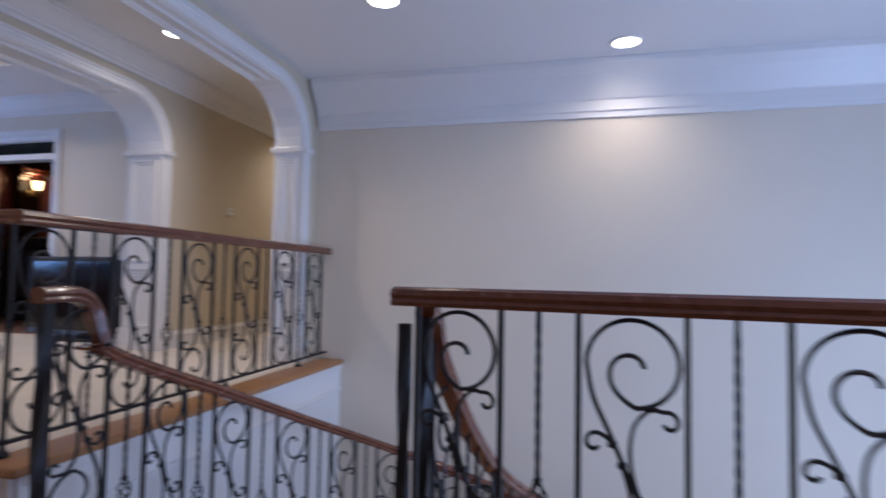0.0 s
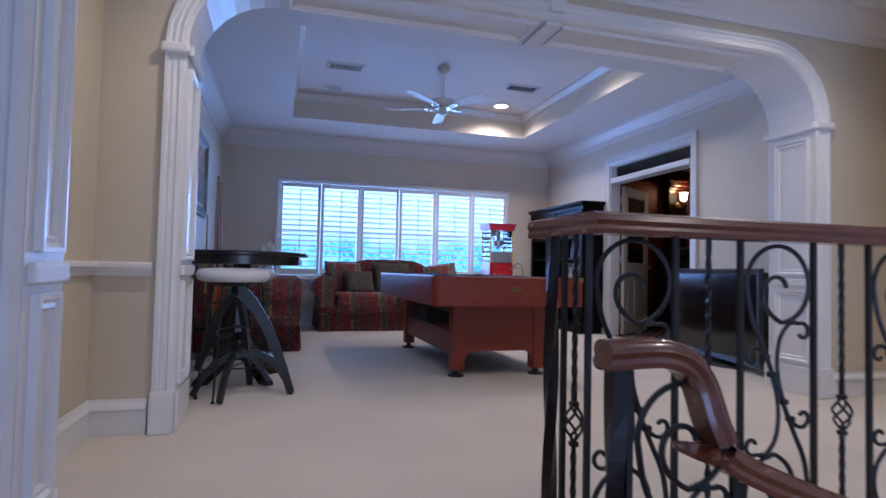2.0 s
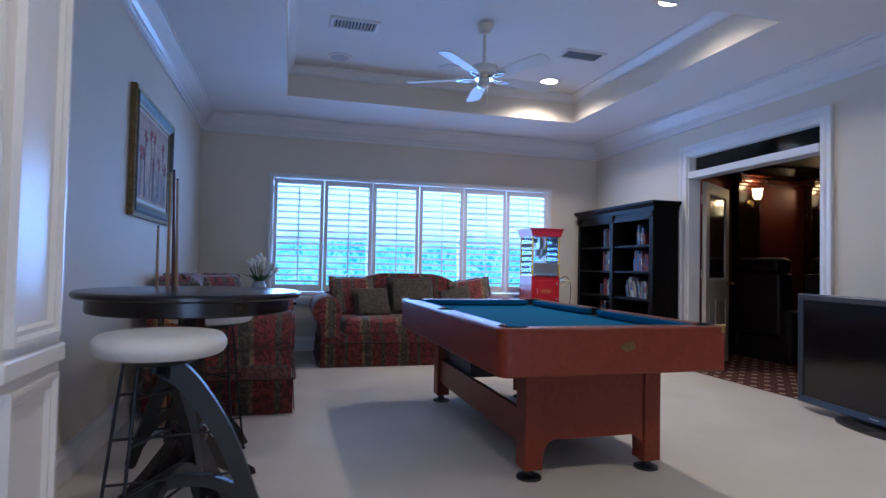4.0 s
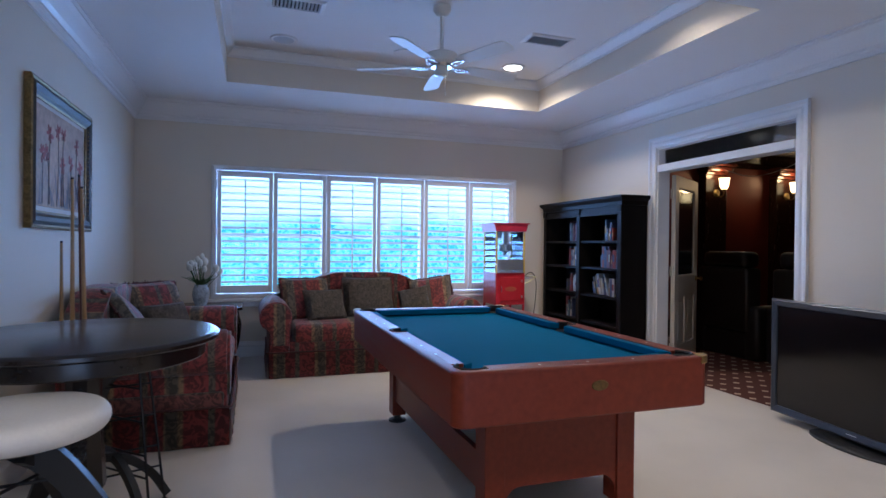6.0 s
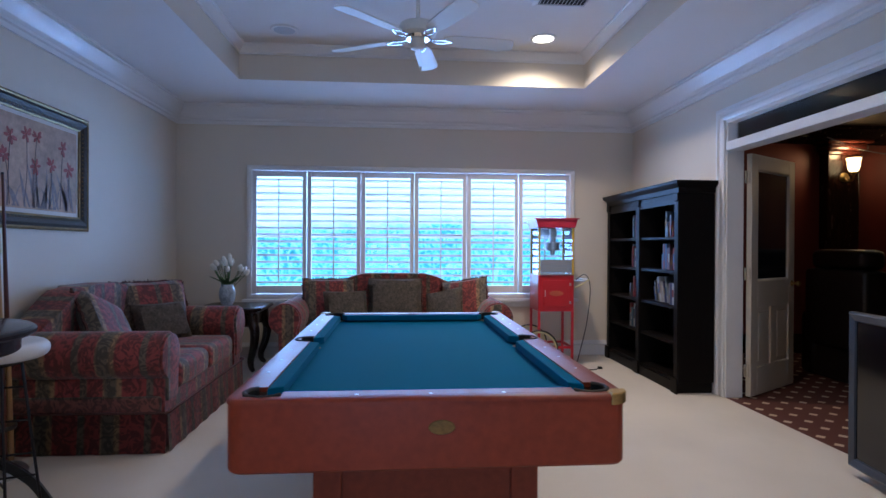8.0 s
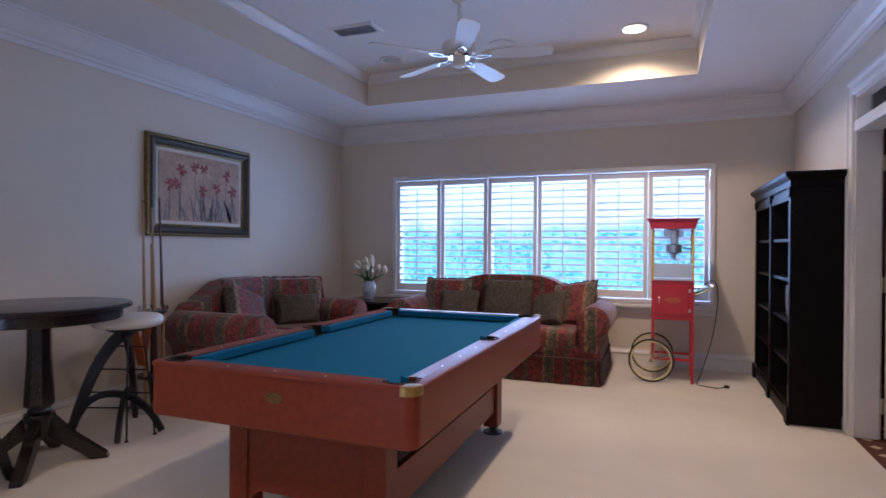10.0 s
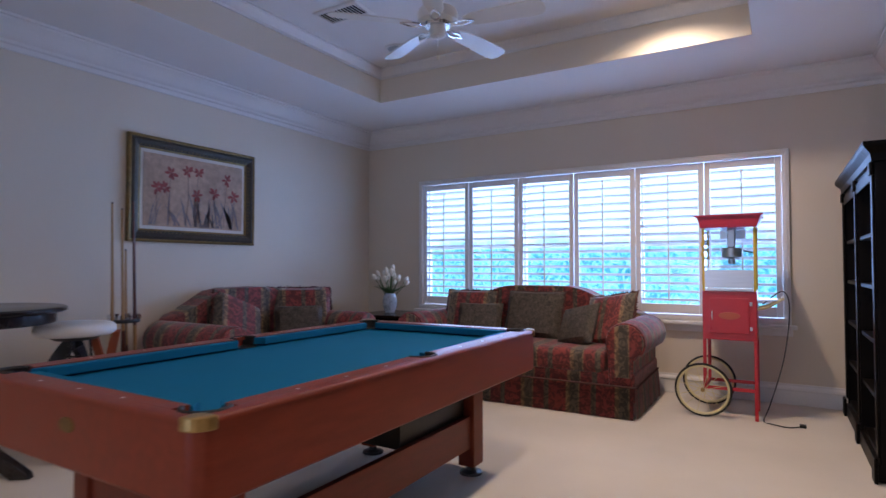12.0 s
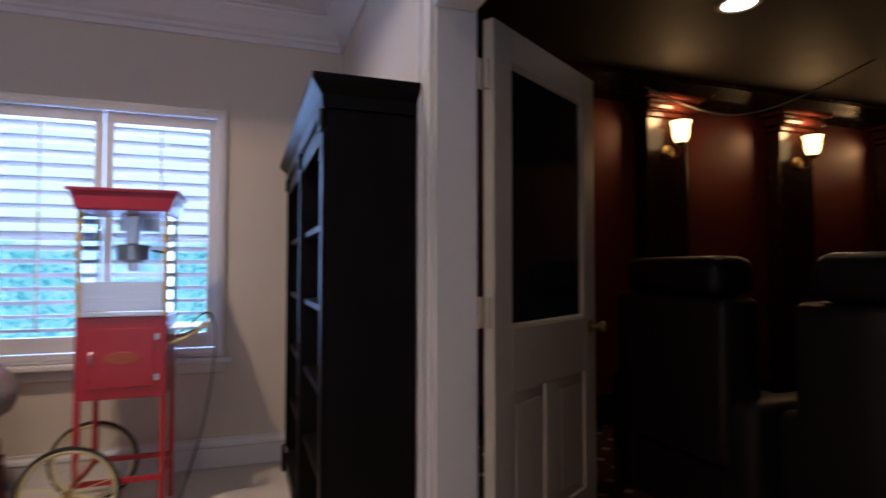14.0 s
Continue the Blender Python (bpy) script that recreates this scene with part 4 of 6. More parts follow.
HAND = [(-0.030, 0.0), (-0.034, 0.012), (-0.030, 0.022), (-0.036, 0.034), (-0.030, 0.050), (-0.016, 0.058), (0.016, 0.058), (0.030, 0.050), (0.036, 0.034), (0.030, 0.022), (0.034, 0.012), (0.030, 0.0)]


def loft(points, profile, bm=None):
    """Carry an upright profile along a 3D line, the profile staying plumb."""
    b = bmesh.new()
    P = [Vector(p) for p in points]
    rings = []
    for i, p in enumerate(P):
        d = (P[min(i + 1, len(P) - 1)] - P[max(i - 1, 0)])
        flat = Vector((d.x, d.y, 0)).normalized() if Vector((d.x, d.y, 0)).length > 1e-6 else Vector((0, 1, 0))
        side = Vector((flat.y, -flat.x, 0))
        up = side.cross(d.normalized()).normalized()
        if up.z < 0:
            up = -up
        if 0 < i < len(P) - 1:
            d0, d1 = (p - P[i - 1]).normalized(), (P[i + 1] - p).normalized()
            cosine = max(0.5, math.sqrt(max(0.0, (1 + Vector((d0.x, d0.y, 0)).normalized().dot(Vector((d1.x, d1.y, 0)).normalized())) / 2))) if Vector((d0.x, d0.y, 0)).length > 1e-4 and Vector((d1.x, d1.y, 0)).length > 1e-4 else 1
        else:
            cosine = 1
        rings.append([b.verts.new(p + side * (u / cosine) + up * v) for u, v in profile])
    for p, q in zip(rings, rings[1:]):
        for k in range(len(profile)):
            j = (k + 1) % len(profile)
            b.faces.new((p[k], p[j], q[j], q[k]))
    b.faces.new(rings[0])
    b.faces.new(list(reversed(rings[-1])))
    return join(bm, b)


# railing along the upper floor, with a short return at its free end
RXL, RYA, RYB = -1.575, 1.61, NORTH
rail = thing("upper_railing", pose(RXL, RYA, 0), "black wrought-iron scroll railing with stained wood handrail", "railing")
ZB = 0.058
iron_run(rail, lambda s: pose(0, s, ZB, 0, 0, 90), RYB - RYA - 0.02)
for x0, y0, x1, y1 in ((-0.008, 0.0, 0.008, RYB - RYA),):
    part("bottom_bar", box(x0, y0, ZB - 0.006, x1, y1, ZB + 0.010), IRON, rail)
part("bottom_bar", box(-0.19, -0.008, ZB - 0.006, -0.010, 0.008, ZB + 0.010), IRON, rail)
share(bar_data, pose(-0.13, 0, ZB), rail)
share(basket_data, pose(-0.068, 0, ZB), rail)
part("newel_post", join(square_bar(0.93, 0.032, 3.2, 20), lathe([(0, 0), (0.04, 0), (0.04, 0.03), (0.025, 0.07), (0.018, 0.085), (0, 0.085)], 4)), IRON, rail, "twisted iron newel post", at=None).matrix_basis = pose(-0.205, 0, 0.007)
for s in (0.0, 1.39, 2.32):
    part("foot", join(square_bar(0.06, 0.014), lathe([(0, 0), (0.026, 0), (0.026, 0.012), (0.012, 0.028), (0, 0.028)], 12)), IRON, rail).matrix_basis = pose(0, s, 0.007)
part("handrail", loft([(-0.31, 0, ZB + RAILH), (0, 0, ZB + RAILH), (0, RYB - RYA - 0.002, ZB + RAILH)], HAND), RAILWOOD, rail, "stained wood handrail")

# guard round the landing
ga, gb = Vector((0.045, 1.545)), Vector((3.2, 0.87))
gdir = (gb - ga).normalized()
gang = math.degrees(math.atan2(gdir.y, gdir.x))
guard = thing("landing_railing", pose(ga.x, ga.y, LANDING, 0, 0, gang), "black wrought-iron scroll railing round the landing", "railing")
GZ = 0.13
iron_run(guard, lambda s: pose(s, 0, GZ + 0.02), (gb - ga).length - 0.02, 0.045)
part("bottom_bar", box(0, -0.008, GZ + 0.01, (gb - ga).length, 0.008, GZ + 0.026), IRON, guard)
part("newel_post", square_bar(0.94, 0.032, 3.2, 20), IRON, guard, "twisted iron newel post")
for s in (1.0, 2.2):
    part("foot", square_bar(0.09, 0.014), IRON, guard).matrix_basis = pose(s, 0, 0.001)
part("handrail", loft([(-0.035, 0, GZ + 0.02 + RAILH), ((gb - ga).length, 0, GZ + 0.02 + RAILH)], HAND), RAILWOOD, guard, "stained wood handrail")


# stair flight going down with its two handrails
def along(points):
    P = [Vector(p) for p in points]
    L = [0.0]
    for p, q in zip(P, P[1:]):
        L.append(L[-1] + Vector((q.x - p.x, q.y - p.y)).length)

    def f(s):
        for i in range(len(P) - 1):
            if s <= L[i + 1] or i == len(P) - 2:
                t = (s - L[i]) / max(1e-6, L[i + 1] - L[i])
                d = P[i + 1] - P[i]
                return P[i] + d * t, math.degrees(math.atan2(d.y, d.x))
    return f, L[-1]


def stair_rail(points, start):
    path = smooth_path(points, 8)
    f, total = along(path)
    st = thing("stair_railing", pose(*path[0]), "wrought-iron stair railing with curved stained handrail", "railing", "stair railings")
    o = path[0]
    part("handrail", loft([p - o for p in path], HAND), RAILWOOD, st, "stained wood handrail, swept down in a curve", True)

    def place(s):
        p, a = f(s)
        return pose(p.x - o.x, p.y - o.y, p.z - o.z - RAILH + 0.005, 0, 0, a)
    iron_run(st, place, total, start)
    part("bottom_bar", tube([place(s).translation + Vector((0, 0, 0.01)) for s in [start + i * 0.1 for i in range(int((total - start) / 0.1))]], 0.008, 6), IRON, st)
    part("newel_post", square_bar(0.97, 0.034, 3.2, 20), IRON, st, "twisted iron newel post").matrix_basis = pose(0, 0.03, -0.96)


stair_rail([(-1.28, 1.47, 0.607), (-1.28, 1.61, 0.607), (-1.28, 1.675, 0.565), (-1.28, 1.725, 0.45), (-1.28, 1.82, 0.35), (-1.28, 2.54, 0.068), (-1.12, 3.20, -0.23), (-0.83, 3.98, -0.60), (-0.30, 4.20, -0.82), (0.5, 4.26, -1.1), (1.6, 4.26, -1.5)], 0.06)
stair_rail([(0.095, 1.58, 0.60), (0.10, 1.66, 0.56), (0.10, 1.78, 0.40), (0.15, 2.10, 0.08), (0.22, 2.55, -0.23), (0.38, 3.0, -0.51), (0.70, 3.25, -0.78), (1.4, 3.32, -1.1), (2.2, 3.32, -1.45)], 0.12)
for i in range(9):
    z = LANDING - 0.175 * (i + 1)
    t = thing("stair_step", pose(0, 0, 0), "oak stair tread with white riser", "stair step", "stair flight")
    if i < 7:
        y0, y1 = 1.62 + 0.29 * i, 1.62 + 0.29 * (i + 1) + 0.03
        out = [(-1.42, y0), (0.2, y0), (0.2, y1), (-1.42, y1)]
    else:
        x0 = -0.3 + 0.5 * (i - 7)
        out = [(x0, 3.35), (x0 + 0.55, 3.35), (x0 + 0.55, NORTH), (x0, NORTH)]
    part("tread", prism(out, z - 0.035, z, "xy", bevel=0.008), OAK, t)
    part("riser", prism([(out[0][0], out[0][1]), (out[1][0], out[1][1]), (out[1][0], out[1][1] + 0.018), (out[0][0], out[0][1] + 0.018)], z, z + 0.139, "xy"), TRIM, t)
for o in (bar_data, scroll_data, basket_data):
    bpy.data.objects.remove(o)


# ---- pool table ----
def pool_table(cx, cy, turn, L, W, H):
    t = thing("pool_table", pose(cx, cy, 0, 0, 0, turn), "cherry laminate pool table with teal felt and brass corners", "pool table")
    hx, hy = L / 2, W / 2
    rw, cw = 0.092, 0.045
    # apron ring with rounded corners
    outer = rrect(-hx, -hy, hx, hy, 0.055, 6)
    b = sweep(outer, [(0, H - 0.205), (0.006, H - 0.212), (0.03, H - 0.212), (0.03, H - 0.012), (0.0, H - 0.012)], True, "xy")
    part("apron", b, POOLWOOD, t, smooth=True)
    part("cabinet_bottom", box(-hx + 0.29, -hy + 0.32, H - 0.30, hx - 0.29, hy - 0.32, H - 0.211), BLACKPLASTIC, t)
    # outer wooden rail all round, and the inner rail between the pockets
    ow = 0.042
    b = sweep(rrect(-hx - 0.004, -hy - 0.004, hx + 0.004, hy + 0.004, 0.058, 8), [(0.0, H - 0.0115), (0.0, H - 0.003), (0.004, H + 0.002), (0.010, H + 0.004), (ow, H + 0.004), (ow, H - 0.0115)], True, "xy")
    part("outer_rail", b, POOLWOOD, t, smooth=True)
    px, pr = hx - rw - 0.004, 0.060
    py = hy - rw - 0.004
    segs = []
    for sy in (-1, 1):
        for x0, x1 in ((-px + pr * 0.95, -pr * 1.02), (pr * 1.02, px - pr * 0.95)):
            segs.append((x0, sy * (hy - rw), x1, sy * (hy - ow + 0.0035), "y", sy))
    for sx in (-1, 1):
        segs.append((sx * (hx - rw), -py + pr * 0.95, sx * (hx - ow + 0.0035), py - pr * 0.95, "x", sx))
    for x0, y0, x1, y1, ax, s in segs:
        part("top_rail", box(min(x0, x1), min(y0, y1), H - 0.0115, max(x0, x1), max(y0, y1), H + 0.0042), POOLWOOD, t)
        if ax == "y":
            yi = s * (hy - rw)
            out = [(x0 - 0.012, yi), (x1 + 0.012, yi), (x1 - 0.022, yi - s * cw), (x0 + 0.022, yi - s * cw)]
        else:
            xi = s * (hx - rw)
            out = [(xi, y0 - 0.012), (xi, y1 + 0.012), (xi - s * cw, y1 - 0.022), (xi - s * cw, y0 + 0.022)]
        part("cushion", prism(out, H - 0.034, H + 0.001, "xy", bevel=0.004), FELT, t, "teal felt cushion")
        for k in (0.25, 0.5, 0.75):
            m = pose(x0 + (x1 - x0) * k, s * (hy - rw * 0.5), H + 0.0042) if ax == "y" else pose(s * (hx - rw * 0.5), y0 + (y1 - y0) * k, H + 0.0042)
            part("sight", lathe([(0, 0), (0.006, 0), (0.005, 0.0012), (0, 0.0014)], 10), PLASTICWHITE, t).matrix_basis = m
    part("bed", box(-hx + 0.08, -hy + 0.08, H - 0.075, hx - 0.08, hy - 0.08, H - 0.042), FELT, t, "teal felt playing surface")
    for x, y, turn in ((-px, -py, 225), (px, -py, -45), (px, py, 45), (-px, py, 135), (0, -py - 0.02, -90), (0, py + 0.02, 90)):
        # flat black disc on the bed, its colour standing for the pocket's dark depth
        b = lathe([(0.0, H - 0.0405), (pr - 0.003, H - 0.0405), (pr - 0.002, H - 0.0402), (pr - 0.003, H - 0.039), (0, H - 0.0395)], 24)
        part("pocket", b, BLACKPLASTIC, t, smooth=True).matrix_basis = pose(x, y, 0)
        wall = [(r * math.cos(radians(a + turn)), r * math.sin(radians(a + turn))) for r, aa in ((pr, range(-105, 106, 15)), (pr - 0.005, range(105, -106, -15))) for a in aa]
        part("pocket_lining", prism(wall, H - 0.040, H + 0.001, "xy"), BLACKPLASTIC, t).matrix_basis = pose(x, y, 0)
        arc = [(pr * math.cos(radians(a + turn)), pr * math.sin(radians(a + turn)), H + 0.001) for a in range(-104, 105, 13)]
        part("pocket_rim", tube(arc, 0.008, 8), RUBBER, t, "black rubber pocket rim", True).matrix_basis = pose(x, y, 0)
    for sx in (-1, 1):
        for sy in (-1, 1):
            cx_, cy_ = sx * (hx - 0.055), sy * (hy - 0.055)
            arc = [(cx_ + 0.057 * math.cos(radians(a)), cy_ + 0.057 * math.sin(radians(a))) for a in range(0, 361, 15)][:-1]
            arc = [(x, y) for x, y in arc if (x - cx_) * sx >= -0.001 and (y - cy_) * sy >= -0.001]
            arc.sort(key=lambda p: math.atan2((p[1] - cy_) * sy, (p[0] - cx_) * sx))
            out = [(cx_ - sx * 0.005, cy_ + sy * 0.015), (cx_ - sx * 0.005, cy_ + sy * 0.0565)] + [p for p in reversed(arc)] + [(cx_ + sx * 0.0565, cy_ - sy * 0.005), (cx_ + sx * 0.015, cy_ - sy * 0.005)]
            if (sx, sy) == (1, -1):
                continue  # this corner has lost its cap
            part("corner_cap", prism([(x + sx * 0.005, y + sy * 0.005) for x, y in out], H - 0.028, H + 0.009, "xy", bevel=0.005), BRASS, t, "aged brass corner cap")
    # end pedestals with arched foot, legs with levellers, stretcher boards
    ex, ey = hx - 0.235, 0.378
    for s in (-1, 1):
        y = [(-ey + 0.10, 0.11), (-ey + 0.10, 0.12)]
        n = 6
        arch = [(-ey + 0.10 + 0.07 * (1 - math.cos(radians(15 * i))), 0.11 + 0.08 * math.sin(radians(15 * i))) for i in range(n + 1)]
        out = [(-ey + 0.095, 0.0 + 0.05)] + [(-ey + 0.10, 0.05)] + arch + [(-a, z) for a, z in reversed(arch)] + [(ey - 0.10, 0.05), (ey - 0.095, 0.05), (ey - 0.095, H - 0.212), (-ey + 0.095, H - 0.212)]
        x0, x1 = sorted((s * ex, s * (ex - 0.03)))
        part("end_panel", prism(out, x0, x1), POOLWOOD, t)
        for sy in (-1, 1):
            xa, xb = sorted((s * (ex + 0.012), s * (ex - 0.10)))
            ya, yb = sorted((sy * (ey - 0.095), sy * ey))
            part("leg", box(xa, ya, 0.05, xb, yb, H - 0.213, bevel=0.006), POOLWOOD, t)
            part("leveller", lathe([(0, 0.0), (0.062, 0.0), (0.06, 0.012), (0.025, 0.022), (0.018, 0.05), (0, 0.05)], 24), BLACKPLASTIC, t, "black round levelling foot", True).matrix_basis = pose((xa + xb) / 2, (ya + yb) / 2, 0.0)
    for sy in (-1, 1):
        ya, yb = sorted((sy * (ey - 0.02), sy * (ey - 0.05)))
        part("stretcher_board", box(-ex + 0.101, ya, 0.15, ex - 0.101, yb, 0.32, bevel=0.003), POOLWOOD, t)
    part("ball_return", box(-ex + 0.102, -ey + 0.06, 0.30, -0.15, ey - 0.06, H - 0.301), BLACKPLASTIC, t)
    b = lathe([(0, 0), (0.040, 0), (0.037, 0.003), (0, 0.004)], 28)
    bmesh.ops.transform(b, matrix=Matrix.Diagonal((0.55, 1, 1, 1)), verts=b.verts)
    part("badge", b, material("dark_brass", (0.16, 0.10, 0.035), 0.5, metal=0.6, spread=0.3, scale=40), t, "small oval dark brass badge", True).matrix_basis = pose(hx + 0.0005, 0.03, H - 0.085, 0, 90, 0)


pool_table(-5.17, 2.465, 0.3, 2.16, 1.20, 0.755)


# ---- sofas ----
def cushion_mesh(w, d, h, puff=0.35, n=10):
    """A stuffed cushion: thick in the middle, thin at the seams."""
    b = bmesh.new()
    top, bot = {}, {}
    for i in range(n + 1):
        for j in range(n + 1):
            u, v = 2 * i / n - 1, 2 * j / n - 1
            k = ((1 - u ** 4) * (1 - v ** 4)) ** puff
            z = h / 2 * (0.12 + 0.88 * k)
            pinch = 1 - 0.05 * (1 - abs(u * v)) * max(abs(u), abs(v)) ** 6
            x, y = u * w / 2 * pinch, v * d / 2 * pinch
            top[i, j], bot[i, j] = b.verts.new((x, y, z)), b.verts.new((x, y, -z))
    for i in range(n):
        for j in range(n):
            b.faces.new((top[i, j], top[i + 1, j], top[i + 1, j + 1], top[i, j + 1]))
            b.faces.new((bot[i, j], bot[i, j + 1], bot[i + 1, j + 1], bot[i + 1, j]))
    rim = [(i, 0) for i in range(n)] + [(n, j) for j in range(n)] + [(i, n) for i in range(n, 0, -1)] + [(0, j) for j in range(n, 0, -1)]
    for p, q in zip(rim, rim[1:] + rim[:1]):
        b.faces.new((top[p], top[q], bot[q], bot[p]))
    return b


def pillow(at, w, h, d, mat, label, fringed=True):
    p = thing("throw_pillow", at, label, "pillow", "throw pillows")
    part("cover", cushion_mesh(w, h, d), mat, p, smooth=True)
    if fringed:
        b = bmesh.new()
        pts = []
        n = 80
        for i in range(n):
            a = i / n * 4
            k, f = int(a), a - int(a)
            c = [(-1, -1), (1, -1), (1, 1), (-1, 1)]
            u = c[k][0] + (c[(k + 1) % 4][0] - c[k][0]) * f
            v = c[k][1] + (c[(k + 1) % 4][1] - c[k][1]) * f
            s = 0.985 + random.uniform(-0.02, 0.025)
            pts.append((u * w / 2 * s, v * h / 2 * s, random.uniform(-0.006, 0.006)))
        tube(pts, 0.010, 6, bm=b, closed=True)
        for q in pts:
            d = Vector((q[0] / w, q[1] / h, 0)).normalized()
            tube([q, Vector(q) + d * random.uniform(0.012, 0.026) + Vector((0, 0, random.uniform(-0.012, 0.012)))], 0.007, 5, bm=b, r_end=0.003)
        part("fringe", b, FRINGE, p, "ragged dark fringe")
    return p


def sofa(at, W, D, label, seats=2):
    """Camelback sofa with rolled arms and a skirt. Local x along its width, the front at y = -D / 2."""
    s = thing("sofa", at, label, "sofa", "striped sofas")
    hw, hd = W / 2, D / 2
    SEAT, ARM, TOP = 0.46, 0.70, 0.93
    aw = 0.22
    part("frame", box(-hw + 0.02, -hd + 0.03, 0.10, hw - 0.02, hd - 0.04, SEAT - 0.13, bevel=0.02), FAB_X, s)
    # arms: roll above, straight side below
    for sx in (-1, 1):
        c = sx * (hw - aw / 2)
        prof = [(c - 0.075, 0.12), (c + 0.075, 0.12)]
        R = 0.145
        cc = c + sx * 0.03
        prof = [(c - sx * 0.085, 0.02), (c + sx * 0.085, 0.02), (c + sx * 0.075, ARM - 0.27)]
        prof += [(cc + sx * R * math.cos(radians(a)), ARM - R + R * math.sin(radians(a))) for a in range(-38, 216, 16)]
        prof += [(c - sx * 0.085, ARM - 0.25)]
        b = prism(prof, -hd + 0.015, hd - 0.10, "xz", bevel=0.012)
        part("arm", b, FAB_Y, s, smooth=True)
        face = [(cc + sx * (R - 0.012) * math.cos(radians(a)), ARM - R + (R - 0.012) * math.sin(radians(a))) for a in range(-40, 221, 20)]
        b = prism(face + [(c - sx * 0.072, ARM - 0.27), (c - sx * 0.075, 0.30), (c + sx * 0.075, 0.30), (c + sx * 0.068, ARM - 0.27)] if sx > 0 else face + [(c - sx * 0.072, ARM - 0.27), (c - sx * 0.075, 0.30), (c + sx * 0.075, 0.30), (c + sx * 0.068, ARM - 0.27)], -hd - 0.004, -hd + 0.0145, "xz", bevel=0.005)
        part("arm_front", b, FAB_X, s, smooth=True)
    # camelback
    n = 24
    top = []
    for i in range(n + 1):
        x = -hw + 0.09 + (W - 0.18) * i / n
        u = abs(2 * i / n - 1)
        top.append((x, TOP - 0.17 * (0.5 - 0.5 * math.cos(math.pi * min(1, max(0, (u - 0.28) / 0.62)))) - 0.06 * max(0, u - 0.85) / 0.15))
    b = prism([(-hw + 0.09, 0.15)] + top + [(hw - 0.09, 0.15)], hd - 0.24, hd - 0.03, "xz", bevel=0.045)
    part("backrest", b, FAB_X, s, smooth=True)
    iw = W - 2 * aw - 0.02
    for i in range(seats):
        w = iw / seats
        b = box(-w / 2 + 0.004, -0.36, -0.095, w / 2 - 0.004, 0.33, 0.085, bevel=0.06, seg=5)
        p = part("seat_cushion", b, FAB_X, s, smooth=True)
        p.matrix_basis = pose(-iw / 2 + w * (i + 0.5), -hd + 0.345 + 0.02, SEAT - 0.06)
    # gathered skirt
    def skirt(u0, u1, fn):
        b = bmesh.new()
        m = int((u1 - u0) / 0.03)
        rows = []
        for k, z in enumerate((0.235, 0.17, 0.09, 0.005)):
            row = []
            for i in range(m + 1):
                u = u0 + (u1 - u0) * i / m
                fl = 0.003 * k * (0.5 + 0.5 * math.sin(u * 31)) + 0.003 * k
                row.append(b.verts.new(fn(u, fl, z)))
            rows.append(row)
        for p, q in zip(rows, rows[1:]):
            for i in range(m):
                b.faces.new((p[i], p[i + 1], q[i + 1], q[i]))
        r = bmesh.ops.solidify(b, geom=list(b.faces), thickness=0.006)
        return b
    part("skirt", skirt(-hw + 0.02, hw - 0.02, lambda u, f, z: (u, -hd - f, z)), FAB_X, s, smooth=True)
    for sx in (-1, 1):
        part("side_skirt", skirt(-hd, hd - 0.05, lambda u, f, z: (sx * (hw - 0.012 + f), u, z)), FAB_Y, s, smooth=True)
    pts = [(-hw + 0.012, hd - 0.05, 0.238), (-hw - 0.004, -hd + 0.0, 0.238), (-hw + 0.02, -hd - 0.012, 0.238), (hw - 0.02, -hd - 0.012, 0.238), (hw + 0.004, -hd, 0.238), (hw - 0.012, hd - 0.05, 0.238)]
    part("cord", tube(pts, 0.008, 6), FRINGE, s, "twisted dark cord", True)
    return s


sofa(pose(-7.955, 2.315, 0, 0, 0, 90), 2.06, 0.98, "red and olive striped damask sofa under the window")
sofa(pose(-6.585, 0.54, 0, 0, 0, 180), 1.60, 0.98, "red and olive striped damask loveseat by the wall")
# pillows on the sofa under the window
pillow(pose(-8.06, 1.68, 0.66, 0, 64, 10), 0.48, 0.50, 0.16, FAB_Y, "striped damask throw pillow with fringe on the sofa")
pillow(pose(-7.90, 1.86, 0.61, 0, 60, 14), 0.36, 0.42, 0.13, DARKFAB, "olive damask throw pillow on the sofa", False)
pillow(pose(-8.06, 2.33, 0.67, 0, 66, 0), 0.46, 0.54, 0.17, DARKFAB, "large olive damask pillow on the sofa")
pillow(pose(-8.00, 3.02, 0.66, 0, 62, -24) @ pose(0, 0, 0, 0, 0, 10), 0.48, 0.46, 0.15, FAB_Y, "striped damask throw pillow with fringe on the sofa")
pillow(pose(-7.86, 2.80, 0.62, 0, 56, -30) @ pose(0, 0, 0, 0, 0, 16), 0.38, 0.36, 0.13, DARKFAB, "olive damask throw pillow tilted on the sofa", False)
# pillows on the loveseat
pillow(pose(-7.08, 0.42, 0.69, 112, 0, -40), 0.56, 0.48, 0.16, FAB_X, "striped damask throw pillow with fringe on the loveseat")
pillow(pose(-6.94, 0.54, 0.61, 116, 0, -40), 0.42, 0.32, 0.13, DARKFAB, "olive damask throw pillow on the loveseat", False)
pillow(pose(-6.38, 0.40, 0.66, 124, 0, 6) @ pose(0, 0, 0, 0, 0, 30), 0.46, 0.46, 0.15, FAB_X, "striped damask pillow leaning on the loveseat")


